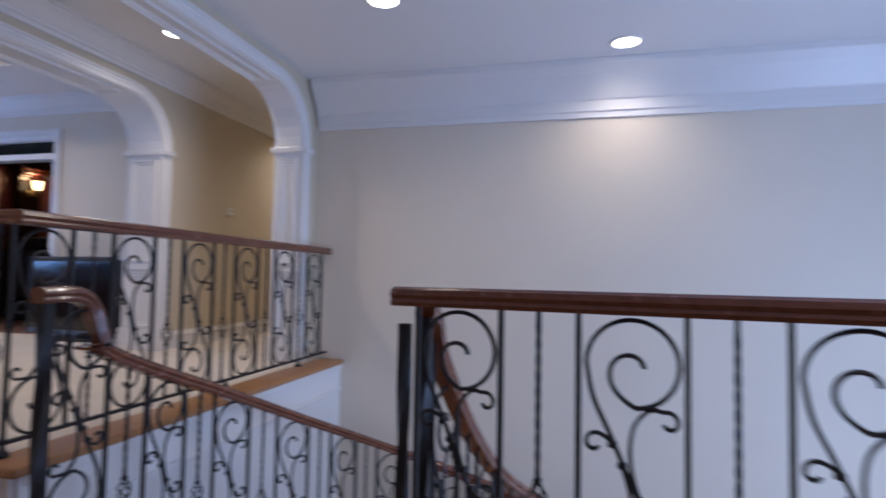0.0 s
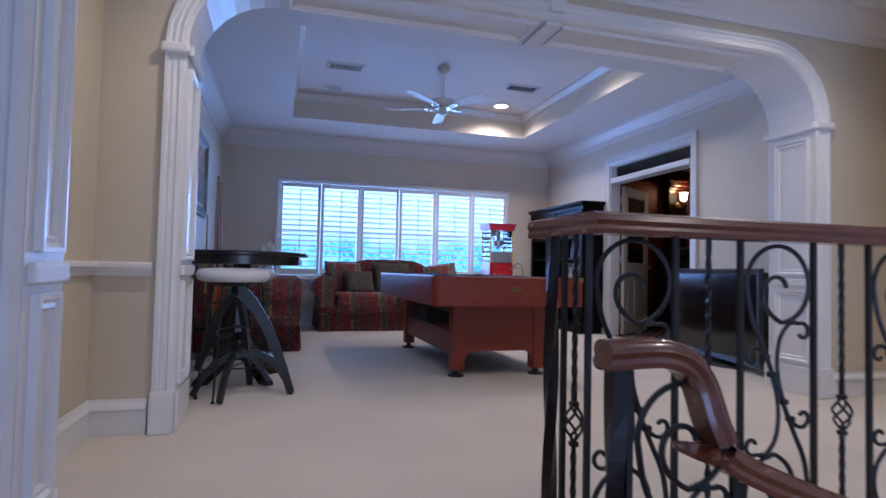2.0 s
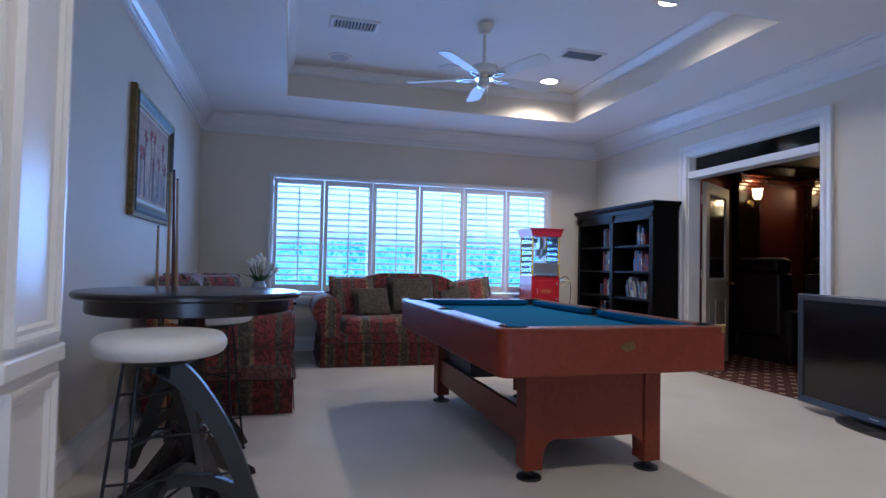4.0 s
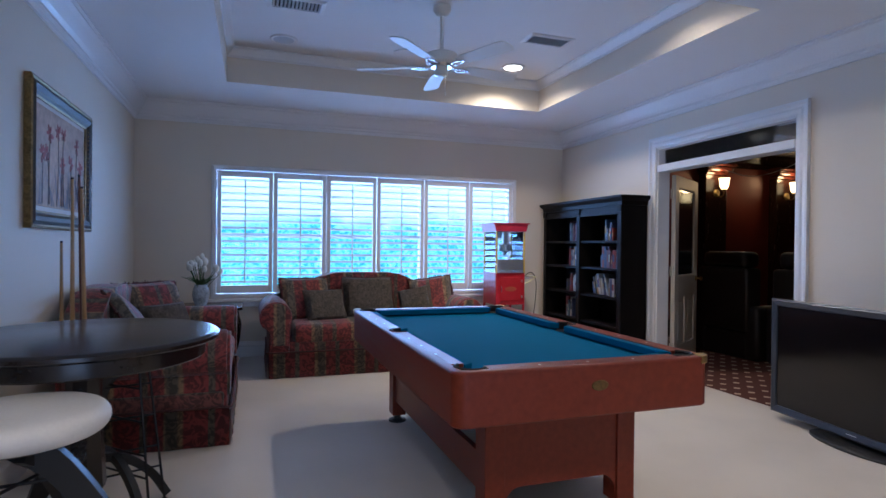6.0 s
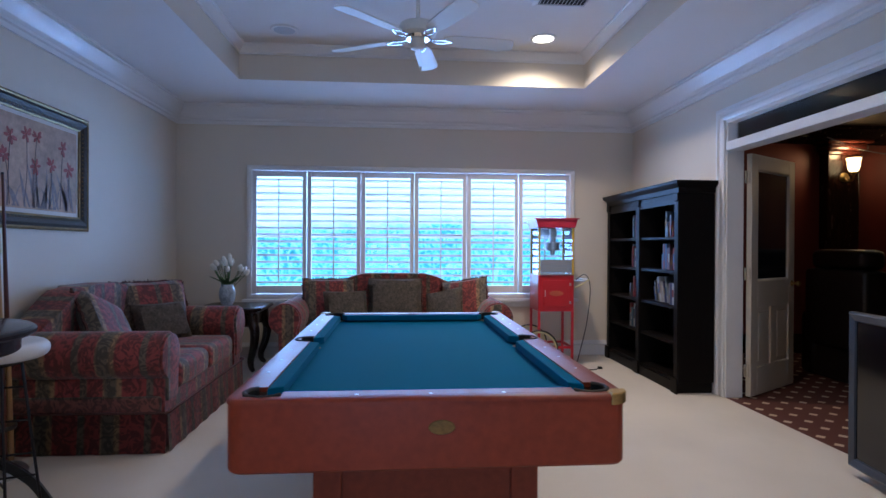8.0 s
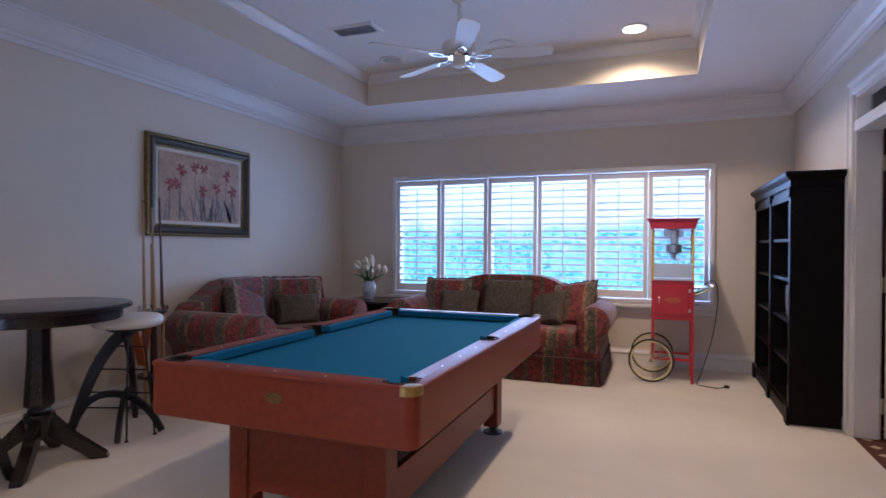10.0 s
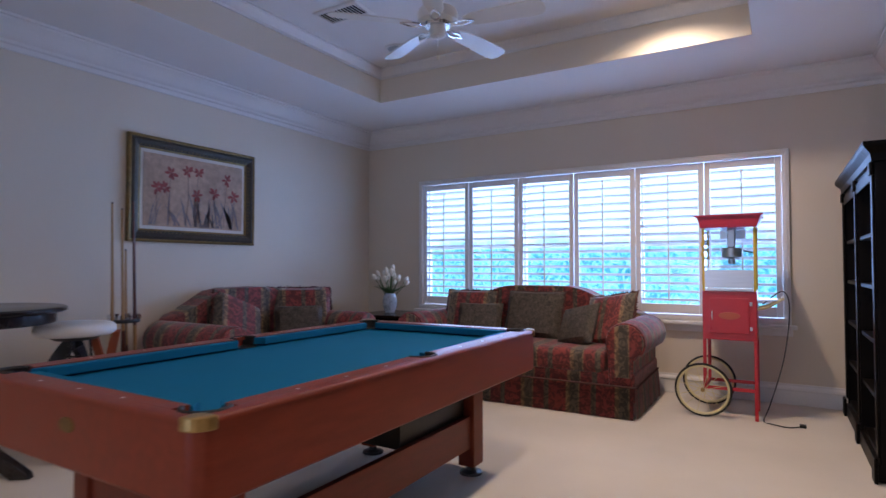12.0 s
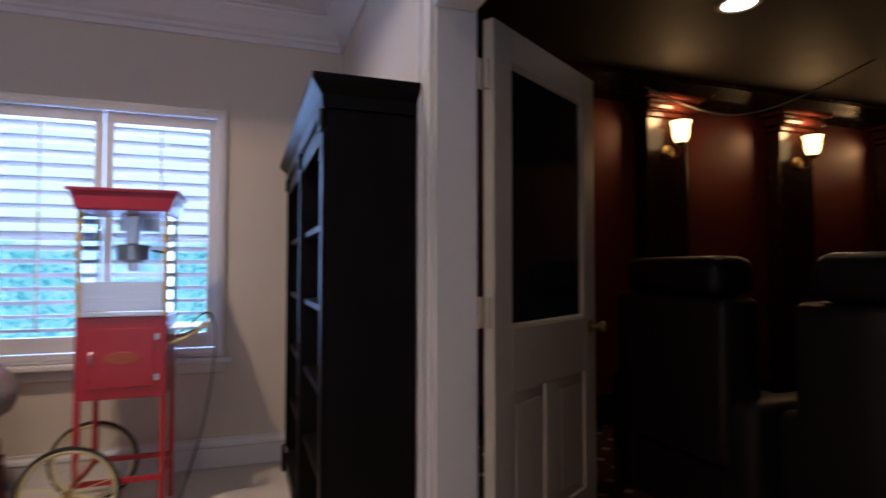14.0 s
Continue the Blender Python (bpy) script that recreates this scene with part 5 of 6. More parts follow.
# ---- side table with flowers ----
def side_table(x, y):
    t = thing("side_table", pose(x, y, 0), "dark polished wooden side table with bulging curved legs", "side table")
    r, c = 0.31, 0.06
    out = [(-r, -r + c), (-r + c, -r), (r - c, -r), (r, -r + c), (r, r - c), (r - c, r), (-r + c, r), (-r, r - c)]
    part("top", prism(out, 0.59, 0.62, "xy", bevel=0.008), SIDEWOOD, t)
    part("top_moulding", box(-0.275, -0.275, 0.565, 0.275, 0.275, 0.5895, bevel=0.01), SIDEWOOD, t)
    part("frieze", box(-0.225, -0.225, 0.43, 0.225, 0.225, 0.5645, bevel=0.02), SIDEWOOD, t)
    for sx in (-1, 1):
        for sy in (-1, 1):
            c = smooth_path([(sx * 0.21, sy * 0.21, 0.55), (sx * 0.225, sy * 0.225, 0.47), (sx * 0.25, sy * 0.25, 0.38), (sx * 0.235, sy * 0.235, 0.24), (sx * 0.20, sy * 0.20, 0.12), (sx * 0.205, sy * 0.205, 0.05), (sx * 0.23, sy * 0.23, 0.018)], 5)
            part("leg", tube(c, 0.058, 12, r_end=0.02), SIDEWOOD, t, smooth=True)


side_table(-8.12, 0.76)


def tulip_vase(x, y, z):
    v = thing("flower_vase", pose(x, y, z), "pale blue-white ceramic vase full of white tulips", "vase")
    part("vase", lathe([(0, 0.001), (0.05, 0.001), (0.055, 0.012), (0.072, 0.06), (0.079, 0.11), (0.072, 0.16), (0.058, 0.19), (0.062, 0.205), (0.057, 0.205), (0.052, 0.19), (0.066, 0.16), (0.072, 0.11), (0.06, 0.04), (0, 0.03)], 32), VASEGLAZE, v, "glazed ceramic vase with a mottled blue pattern", True)
    rnd = random.Random(4)
    for i in range(22):
        a, r = rnd.uniform(0, 6.28), rnd.uniform(0.02, 0.20)
        hgt = 0.44 - r * 0.6 + rnd.uniform(-0.05, 0.03)
        tip = Vector((r * math.cos(a), r * math.sin(a), hgt))
        part("stem", tube([(0, 0, 0.08), tip * 0.5 + Vector((0, 0, 0.06)), tip], 0.003, 5), LEAF, v)
        p = part("tulip", lathe([(0, 0), (0.016, 0.005), (0.025, 0.026), (0.022, 0.046), (0.010, 0.065), (0, 0.070)], 10), PETAL, v, "white tulip bloom", True)
        p.matrix_basis = Matrix.Translation(tip) @ Vector((0, 0, 1)).rotation_difference(Vector((tip.x, tip.y, 0.25))).to_matrix().to_4x4()
    for i in range(16):
        a = rnd.uniform(0, 6.28)
        l = rnd.uniform(0.14, 0.26)
        c = [Vector((math.cos(a) * r, math.sin(a) * r, 0.18 + 0.9 * r - 1.8 * r * r)) for r in [l * 0.7 * k / 5 for k in range(6)]]
        b = bmesh.new()
        side = Vector((-math.sin(a), math.cos(a), 0))
        rows = [(b.verts.new(p - side * w), b.verts.new(p + Vector((0, 0, -0.004))), b.verts.new(p + side * w)) for p, w in zip(c, (0.004, 0.014, 0.018, 0.015, 0.009, 0.001))]
        for p, q in zip(rows, rows[1:]):
            b.faces.new((p[0], p[1], q[1], q[0]))
            b.faces.new((p[1], p[2], q[2], q[1]))
        part("leaf", b, LEAF, v)


tulip_vase(-8.12, 0.68, 0.6205)


# ---- framed flower painting ----
def painting(x0, z0, x1, z1):
    p = thing("framed_painting", pose(0, 0.002, 0), "framed painting of coral flowers in a carved dark frame", "painting")
    outer = ccw(x0, z0, x1, z1)
    part("outer_frame", sweep(outer, [(0, 0), (0, 0.034), (0.012, 0.040), (0.022, 0.036), (0.022, 0)], True, "xz"), GOLDFRAME, p, "thin gold outer edge")
    ins = ccw(x0 + 0.022, z0 + 0.022, x1 - 0.022, z1 - 0.022)
    part("frame", sweep(ins, [(0.0005, 0), (0.0005, 0.034), (0.02, 0.045), (0.045, 0.036), (0.065, 0.022), (0.065, 0)], True, "xz"), DARKFRAME, p, "dark carved frame")
    i2 = ccw(x0 + 0.0875, z0 + 0.0875, x1 - 0.0875, z1 - 0.0875)
    part("inner_frame", sweep(i2, [(0, 0), (0, 0.022), (0.014, 0.018), (0.014, 0)], True, "xz"), GOLDFRAME, p, "gold inner fillet")
    # beads along the carved frame
    bead = None
    for k in range(30):
        for zz in (z0 + 0.072, z1 - 0.072):
            m = pose(x0 + 0.08 + (x1 - x0 - 0.16) * (k + 0.5) / 30, 0.024, zz)
            if bead is None:
                bead = part("bead", lathe([(0, -0.009), (0.008, -0.005), (0.010, 0), (0.008, 0.005), (0, 0.009)], 8), GOLDFRAME, p)
                bead.matrix_basis = m
            else:
                share(bead, m, p)
    for k in range(20):
        for xx in (x0 + 0.072, x1 - 0.072):
            share(bead, pose(xx, 0.024, z0 + 0.10 + (z1 - z0 - 0.20) * (k + 0.5) / 20), p)
    part("mat", box(x0 + 0.10, 0.002, z0 + 0.10, x1 - 0.10, 0.010, z1 - 0.10), MATBOARD, p, "pale linen border")
    a0, b0, a1, b1 = x0 + 0.128, z0 + 0.128, x1 - 0.128, z1 - 0.128
    part("canvas", box(a0, 0.0105, b0, a1, 0.014, b1), CANVAS, p, "faded peach canvas")
    rnd = random.Random(11)
    heads = [(0.12, 0.53), (0.20, 0.55), (0.25, 0.76), (0.41, 0.82), (0.52, 0.82), (0.51, 0.49), (0.69, 0.54), (0.82, 0.77), (0.90, 0.53)]
    w, h = a1 - a0, b1 - b0
    for u, v in heads:
        cx, cz = a1 - u * w, b0 + v * h
        foot = a1 - (u + rnd.uniform(-0.06, 0.06)) * w
        part("painted_stem", tube(smooth_path([(foot, 0.0142, b0 + 0.02), ((foot + cx) / 2 + rnd.uniform(-0.02, 0.02), 0.0142, b0 + v * h * 0.5), (cx, 0.0142, cz)], 5), 0.0028, 4, flat=0.2), STEMPAINT, p)
        b = bmesh.new()
        for k in range(6):
            a = k * 1.047 + rnd.uniform(-0.3, 0.3)
            l = rnd.uniform(0.040, 0.062)
            out = [(cx + l * r * math.cos(a + d), cz + l * r * math.sin(a + d)) for r, d in ((0, 0), (0.6, -0.4), (1, -0.15), (1.05, 0.1), (0.6, 0.45))]
            prism(out, 0.0143, 0.0150 + 0.0002 * k, "xz", bm=b)
        part("painted_flower", b, BLOOM, p, "coral painted flower")
    for i in range(34):
        f = rnd.uniform(0.04, 0.96)
        xx = a1 - f * w
        lean, tall = rnd.uniform(-0.12, 0.12), rnd.uniform(0.14, 0.34)
        pts = [(xx - 0.008, b0 + 0.01), (xx + 0.008, b0 + 0.01), (xx + lean * 0.5 + 0.010, b0 + tall * 0.6), (xx + lean, b0 + tall), (xx + lean * 0.4 - 0.008, b0 + tall * 0.6)]
        part("painted_leaf", prism(pts, 0.0142, 0.0146, "xz"), STEMPAINT, p)


painting(-6.86, 1.305, -5.67, 2.135)


# ---- tall pedestal table and bar stools ----
def pub_table(x, y, R, H):
    t = thing("pub_table", pose(x, y, 0), "round black wooden pub table on a splayed pedestal", "table")
    part("top", lathe([(0, H - 0.03), (R - 0.01, H - 0.03), (R, H - 0.022), (R, H - 0.010), (R - 0.008, H - 0.002), (R - 0.02, H), (0, H)], 64), LACQUER, t, smooth=True)
    part("apron", lathe([(R - 0.09, H - 0.0305), (R - 0.05, H - 0.0305), (R - 0.05, H - 0.085), (R - 0.055, H - 0.09), (R - 0.09, H - 0.09)], 64), LACQUER, t, smooth=True)
    b = bmesh.new()
    rings = []
    for w, z in ((0.075, H - 0.031), (0.058, H - 0.12), (0.060, 0.60), (0.075, 0.34), (0.070, 0.325), (0.045, 0.315)):
        rings.append([b.verts.new((w * math.cos(radians(22.5 + 45 * k)), w * math.sin(radians(22.5 + 45 * k)), z)) for k in range(8)])
    for p, q in zip(rings, rings[1:]):
        for k in range(8):
            b.faces.new((p[k], p[(k + 1) % 8], q[(k + 1) % 8], q[k]))
    b.faces.new(rings[0])
    b.faces.new(rings[-1])
    part("column", b, LACQUER, t)
    part("collar", lathe([(0, 0.314), (0.05, 0.314), (0.058, 0.30), (0.05, 0.285), (0, 0.285)], 20), BLACKPLASTIC, t, smooth=True)
    part("hub", lathe([(0, 0.2845), (0.075, 0.2845), (0.08, 0.25), (0.065, 0.16), (0.05, 0.14), (0, 0.14)], 16), LACQUER, t, smooth=True)
    for k in range(4):
        b = prism([(0.03, 0.27), (0.075, 0.265), (0.18, 0.15), (0.335, 0.03), (0.345, 0.0), (0.255, 0.0), (0.14, 0.10), (0.03, 0.165)], -0.030, 0.030, "xz", bevel=0.008)
        part("foot", b, LACQUER, t).matrix_basis = pose(0, 0, 0, 0, 0, 40 + 90 * k)


pub_table(-4.50, 0.575, 0.46, 0.897)


def band(points, w, t):
    """A flat bar bent along points of the xz plane: w across it in y, t thick in the plane, tapering where t is a pair."""
    P = [Vector((p[0], p[1])) for p in points]
    t0, t1 = t if isinstance(t, tuple) else (t, t)
    left, right = [], []
    for i, p in enumerate(P):
        d = (P[min(i + 1, len(P) - 1)] - P[max(i - 1, 0)]).normalized()
        n = Vector((-d.y, d.x))
        k = (t0 + (t1 - t0) * i / (len(P) - 1)) / 2
        left.append(tuple(p + n * k))
        right.append(tuple(p - n * k))
    return prism(left + right[::-1], -w / 2, w / 2, "xz", bevel=0.003)


def bar_stool(x, y, turn):
    """Seat over thin rods on one side; two bowed legs sweep out opposite, each with an arched brace, tied to the rods by rungs."""
    s = thing("bar_stool", pose(x, y, 0, 0, 0, turn), "bar stool with round white vinyl seat and bowed black legs", "stool", "bar stools")
    part("seat", lathe([(0, 0.70), (0.175, 0.70)] + [(0.175 + 0.04 * math.cos(radians(a)), 0.738 + 0.038 * math.sin(radians(a))) for a in range(-75, 80, 15)] + [(0.15, 0.7785), (0.11, 0.782), (0.06, 0.7845), (0, 0.785)], 48), VINYL, s, "round white vinyl seat", True)
    part("seat_plate", lathe([(0, 0.675), (0.11, 0.675), (0.15, 0.6995), (0, 0.6995)], 32), BLACKPLASTIC, s, smooth=True)
    flat = lambda pts: [(p.x, p.z) for p in smooth_path([(a, 0, c) for a, c in pts], 6)]
    bow = [(0.0, 0.675), (-0.10, 0.60), (-0.22, 0.42), (-0.31, 0.20), (-0.375, 0.01)]
    for sy in (-1, 1):
        m = pose(0, sy * 0.02, 0, 0, 0, sy * 38)
        part("bowed_leg", band(flat(bow), 0.032, (0.085, 0.045)), BLACKPLASTIC, s).matrix_basis = m
        part("arched_brace", band(flat([(-0.34, 0.10), (-0.27, 0.20), (-0.15, 0.255), (0.0, 0.235), (0.12, 0.14), (0.20, 0.01)]), 0.030, (0.045, 0.035)), BLACKPLASTIC, s).matrix_basis = m
        part("foot_pad", lathe([(0, 0.0), (0.018, 0.0), (0.016, 0.012), (0, 0.012)], 12), RUBBER, s).matrix_basis = m @ pose(-0.373, 0, 0)
        part("rod_leg", tube([(0.10, sy * 0.05, 0.68), (0.165, sy * 0.09, 0.006)], 0.006, 8), IRON, s, smooth=True)
        part("rod_pad", lathe([(0, 0.0), (0.014, 0.0), (0.010, 0.01), (0, 0.01)], 12), RUBBER, s).matrix_basis = pose(0.165, sy * 0.09, 0)
        for z in (0.17, 0.27, 0.42, 0.57):
            f = (0.68 - z) / 0.674
            k = next(n for n in range(4) if bow[n][1] >= z >= bow[n + 1][1])
            u = (bow[k][1] - z) / (bow[k][1] - bow[k + 1][1])
            end = m @ Vector((bow[k][0] + (bow[k + 1][0] - bow[k][0]) * u, 0, z))
            part("side_rung", tube([(0.10 + 0.065 * f, sy * (0.05 + 0.04 * f), z), end], 0.005, 8), IRON, s, smooth=True)


bar_stool(-3.95, 0.56, 308)
bar_stool(-5.05, 0.585, 78)


# ---- cue stand ----
def cue_stand(x, y):
    c = thing("cue_stand", pose(x, y, 0), "round floor rack holding billiard cues", "cue rack")
    part("base", lathe([(0, 0.0), (0.15, 0.0), (0.155, 0.012), (0.14, 0.03), (0.06, 0.045), (0.02, 0.055), (0, 0.055)], 36), STEEL, c, "domed steel base", True)
    part("pole", tube([(0, 0, 0.05), (0, 0, 0.78)], 0.016, 12), BLACKPLASTIC, c, smooth=True)
    for z in (0.24, 0.72):
        part("ring", lathe([(0.0, z), (0.10, z), (0.105, z + 0.012), (0.10, z + 0.024), (0, z + 0.024)], 30), BLACKPLASTIC, c, smooth=True)
    for k in range(8):
        a = k * 0.785
        part("clip", lathe([(0.008, 0), (0.014, 0), (0.014, 0.03), (0.008, 0.03)], 10), CHROME, c).matrix_basis = pose(0.095 * math.cos(a), 0.095 * math.sin(a), 0.745)


cue_stand(-5.52, 0.27)
for k, (a, h) in enumerate(((0.3, 1.50), (1.2, 1.46), (2.6, 1.53), (3.9, 1.18))):
    q = thing("billiard_cue", pose(-5.52 + 0.085 * math.cos(a), 0.27 + 0.085 * math.sin(a), 0.056, 1.2 * math.sin(k), 1.0, 0), "wooden billiard cue standing in the rack", "cue", "billiard cues")
    part("butt", tube([(0, 0, 0), (0, 0, h * 0.42)], 0.0145, 12, r_end=0.0125), CUEDARK if k % 2 else CUEWOOD, q, smooth=True)
    part("shaft", tube([(0, 0, h * 0.42), (0, 0, h - 0.01)], 0.0122, 12, r_end=0.0065), CUEWOOD if k != 2 else CUEDARK, q, smooth=True)
    part("tip", tube([(0, 0, h - 0.01), (0, 0, h)], 0.0066, 10), BLACKPLASTIC, q, smooth=True)
tb = thing("triangle_rack", pose(-5.34, 0.35, 0.06, 0, 0, 20), "orange wooden ball rack hung on the cue stand", "ball rack")
part("rack_frame", sweep([(-0.03, 0.30), (0.10, 0.62), (-0.12, 0.62)], [(0, -0.03), (0.014, -0.03), (0.014, 0.03), (0, 0.03)], True, "xz"), material("orange_lacquer", (0.42, 0.09, 0.03), 0.35, spread=0.1), tb)


# ---- popcorn cart ----
def popcorn_cart(x, y):
    """Local x is depth with the front at 0 and the back at -0.36; y runs along the front."""
    c = thing("popcorn_cart", pose(x, y, 0), "red popcorn cart with glass cabinet and spoked wheels", "popcorn machine")
    W, D = 0.36, 0.36
    for xx in (-0.012, -D + 0.012):
        for yy in (0.012, W - 0.012):
            part("leg", box(xx - 0.012, yy - 0.012, 0.20 if yy < 0.1 else 0.0, xx + 0.012, yy + 0.012, 0.5695, bevel=0.003), RED, c)
    part("shelf_bar", box(-0.02, 0.0245, 0.20, -0.004, W - 0.0245, 0.225, bevel=0.003), RED, c)
    part("shelf_bar", box(-D + 0.004, 0.0245, 0.20, -D + 0.02, W - 0.0245, 0.225, bevel=0.003), RED, c)
    part("side_bar", box(-D + 0.025, W - 0.02, 0.20, -0.025, W - 0.006, 0.225, bevel=0.003), RED, c)
    part("axle_bar", box(-D + 0.025, 0.006, 0.20, -0.025, 0.02, 0.225, bevel=0.003), RED, c)
    part("base_cabinet", box(-D, 0.0, 0.57, 0.0, W, 0.93, bevel=0.006), RED, c)
    part("cabinet_door", box(0.0005, 0.05, 0.62, 0.008, W - 0.05, 0.88, bevel=0.003), RED, c)
    for z in (0.66, 0.84):
        part("door_hinge", box(0.0005, W - 0.047, z - 0.014, 0.010, W - 0.03, z + 0.014, bevel=0.002), STEEL, c)
    part("door_pull", tube([(0.009, 0.066, 0.72), (0.02, 0.066, 0.73), (0.02, 0.066, 0.77), (0.009, 0.066, 0.78)], 0.004, 6), STEEL, c)
    # faded oval emblem as plain bars
    part("emblem", lathe([(0, 0), (0.06, 0), (0.058, 0.001), (0, 0.0012)], 24, m=pose(0.0085, W / 2, 0.75, 0, 90, 0) @ Matrix.Diagonal((0.45, 1.2, 1, 1))), material("faded_gold_print", (0.50, 0.10, 0.05), 0.4), c, "faded printed emblem")
    for xx in (-0.010, -D + 0.010):
        for yy in (0.010, W - 0.010):
            part("corner_post", box(xx - 0.009, yy - 0.009, 0.9305, xx + 0.009, yy + 0.009, 1.399, bevel=0.002), YELLOW, c, "yellow corner post")
    for k, (a0, b0, a1, b1) in enumerate(((-0.008, 0.02, -0.005, W - 0.02), (-D + 0.02, 0.008, -0.02, 0.011), (-D + 0.02, W - 0.011, -0.02, W - 0.008), (-D + 0.005, 0.02, -D + 0.008, W - 0.02))):
        g = part("cabinet_glass", box(a0, b0, 0.935, a1, b1, 1.398), GLASS, c)
        g.visible_shadow = False
    part("steel_guard", box(-0.006, 0.0205, 0.955, 0.004, W - 0.0205, 1.085, bevel=0.003), STEEL, c, "brushed steel guard plate")
    part("guard_lip", box(-0.012, 0.0205, 0.935, 0.012, W - 0.0205, 0.953, bevel=0.003), STEEL, c)
    part("floor_tray", box(-D + 0.02, 0.02, 0.931, -0.014, W - 0.02, 0.936), STEEL, c)
    for yy in (0.07, 0.14):
        part("latch", box(0.0, 0.0 - 0.004, 1.12 + yy, 0.008, 0.016, 1.15 + yy), YELLOW, c)
    # kettle
    part("kettle", lathe([(0, 1.17), (0.045, 1.17), (0.07, 1.185), (0.075, 1.25), (0.07, 1.255), (0, 1.255)], 24, m=pose(-0.18, 0.19, 0)), STEEL, c, smooth=True)
    part("kettle_motor", box(-0.21, 0.16, 1.256, -0.15, 0.22, 1.398, bevel=0.01), STEEL, c)
    part("kettle_handle", tube([(-0.18, 0.27, 1.23), (-0.16, 0.345, 1.215)], 0.006, 6), BLACKPLASTIC, c)
    part("kettle_spout", tube([(-0.18, 0.19, 1.172), (-0.18, 0.19, 1.13)], 0.03, 12, r_end=0.024), STEEL, c, smooth=True)
    part("cabinet_back", box(-D + 0.010, 0.10, 1.33, -D + 0.02, 0.28, 1.398), STEEL, c)
    b = prism([(-0.006, 1.40), (W + 0.006, 1.40), (W + 0.035, 1.495), (-0.035, 1.495)], -D - 0.02, 0.02, "yz", bevel=0.005)
    part("canopy", b, REDTRIM, c, "flared red canopy")
    part("canopy_edge", sweep(ccw(-D - 0.024, -0.039, 0.024, W + 0.039), [(0, 0), (-0.006, 0), (-0.006, 0.012), (0, 0.012)], True, "xy", 1.484), REDTRIM, c)
    # side tray and push handle
    part("side_shelf", box(-D + 0.04, W + 0.001, 0.862, -0.04, W + 0.13, 0.874, bevel=0.003), STEEL, c)
    for xx in (-0.05, -D + 0.05):
        part("push_handle", tube(smooth_path([(xx, W, 0.80), (xx, W + 0.07, 0.82), (xx, W + 0.16, 0.88)], 4), 0.009, 8), CREAMRIM, c, smooth=True)
    part("grip", tube([(-D + 0.04, W + 0.16, 0.88), (-0.04, W + 0.16, 0.88)], 0.011, 8), CREAMRIM, c, smooth=True)
    for xx in (0.035, -D - 0.035):
        wheel = part("wheel", tube([(0, 0.176 * math.cos(radians(a)), 0.176 * math.sin(radians(a))) for a in range(0, 360, 10)], 0.011, 8, closed=True), CREAMRIM, c, "cream rim with thin spokes", True)
        wheel.matrix_basis = pose(xx, 0.0, 0.197)
        part("tyre", tube([(0, 0.187 * math.cos(radians(a)), 0.187 * math.sin(radians(a))) for a in range(0, 360, 10)], 0.0105, 8, closed=True), RUBBER, wheel, "black rubber tyre", True)
        b = bmesh.new()
        for k in range(12):
            a = radians(30 * k + 10)
            tube([(0.006 * (-1) ** k, 0.012 * math.cos(a), 0.012 * math.sin(a)), (0, 0.17 * math.cos(a + 0.1), 0.17 * math.sin(a + 0.1))], 0.0022, 5, bm=b)
        part("spokes", b, CREAMRIM, wheel)
        part("hub", tube([(-0.02, 0, 0), (0.02, 0, 0)], 0.015, 12), BRASS, wheel, smooth=True)
    part("axle", tube([(-D - 0.03, 0, 0.197), (0.03, 0, 0.197)], 0.007, 8), STEEL, c, smooth=True)
    return c


popcorn_cart(-7.90, 3.74)
cord = part("power_cord", tube(smooth_path([(-8.10, 4.13, 0.83), (-8.06, 4.26, 0.93), (-8.0, 4.30, 0.80), (-7.98, 4.26, 0.45), (-7.95, 4.17, 0.12), (-7.92, 4.13, 0.008), (-7.86, 4.18, 0.006), (-7.82, 4.28, 0.006), (-7.88, 4.35, 0.006)], 6), 0.0045, 6), RUBBER, smooth=True)
tagged(cord, "black power cord of the popcorn cart", "power cord")
part("plug", box(-7.905, 4.345, 0.001, -7.865, 4.385, 0.022, bevel=0.004), RUBBER, cord)


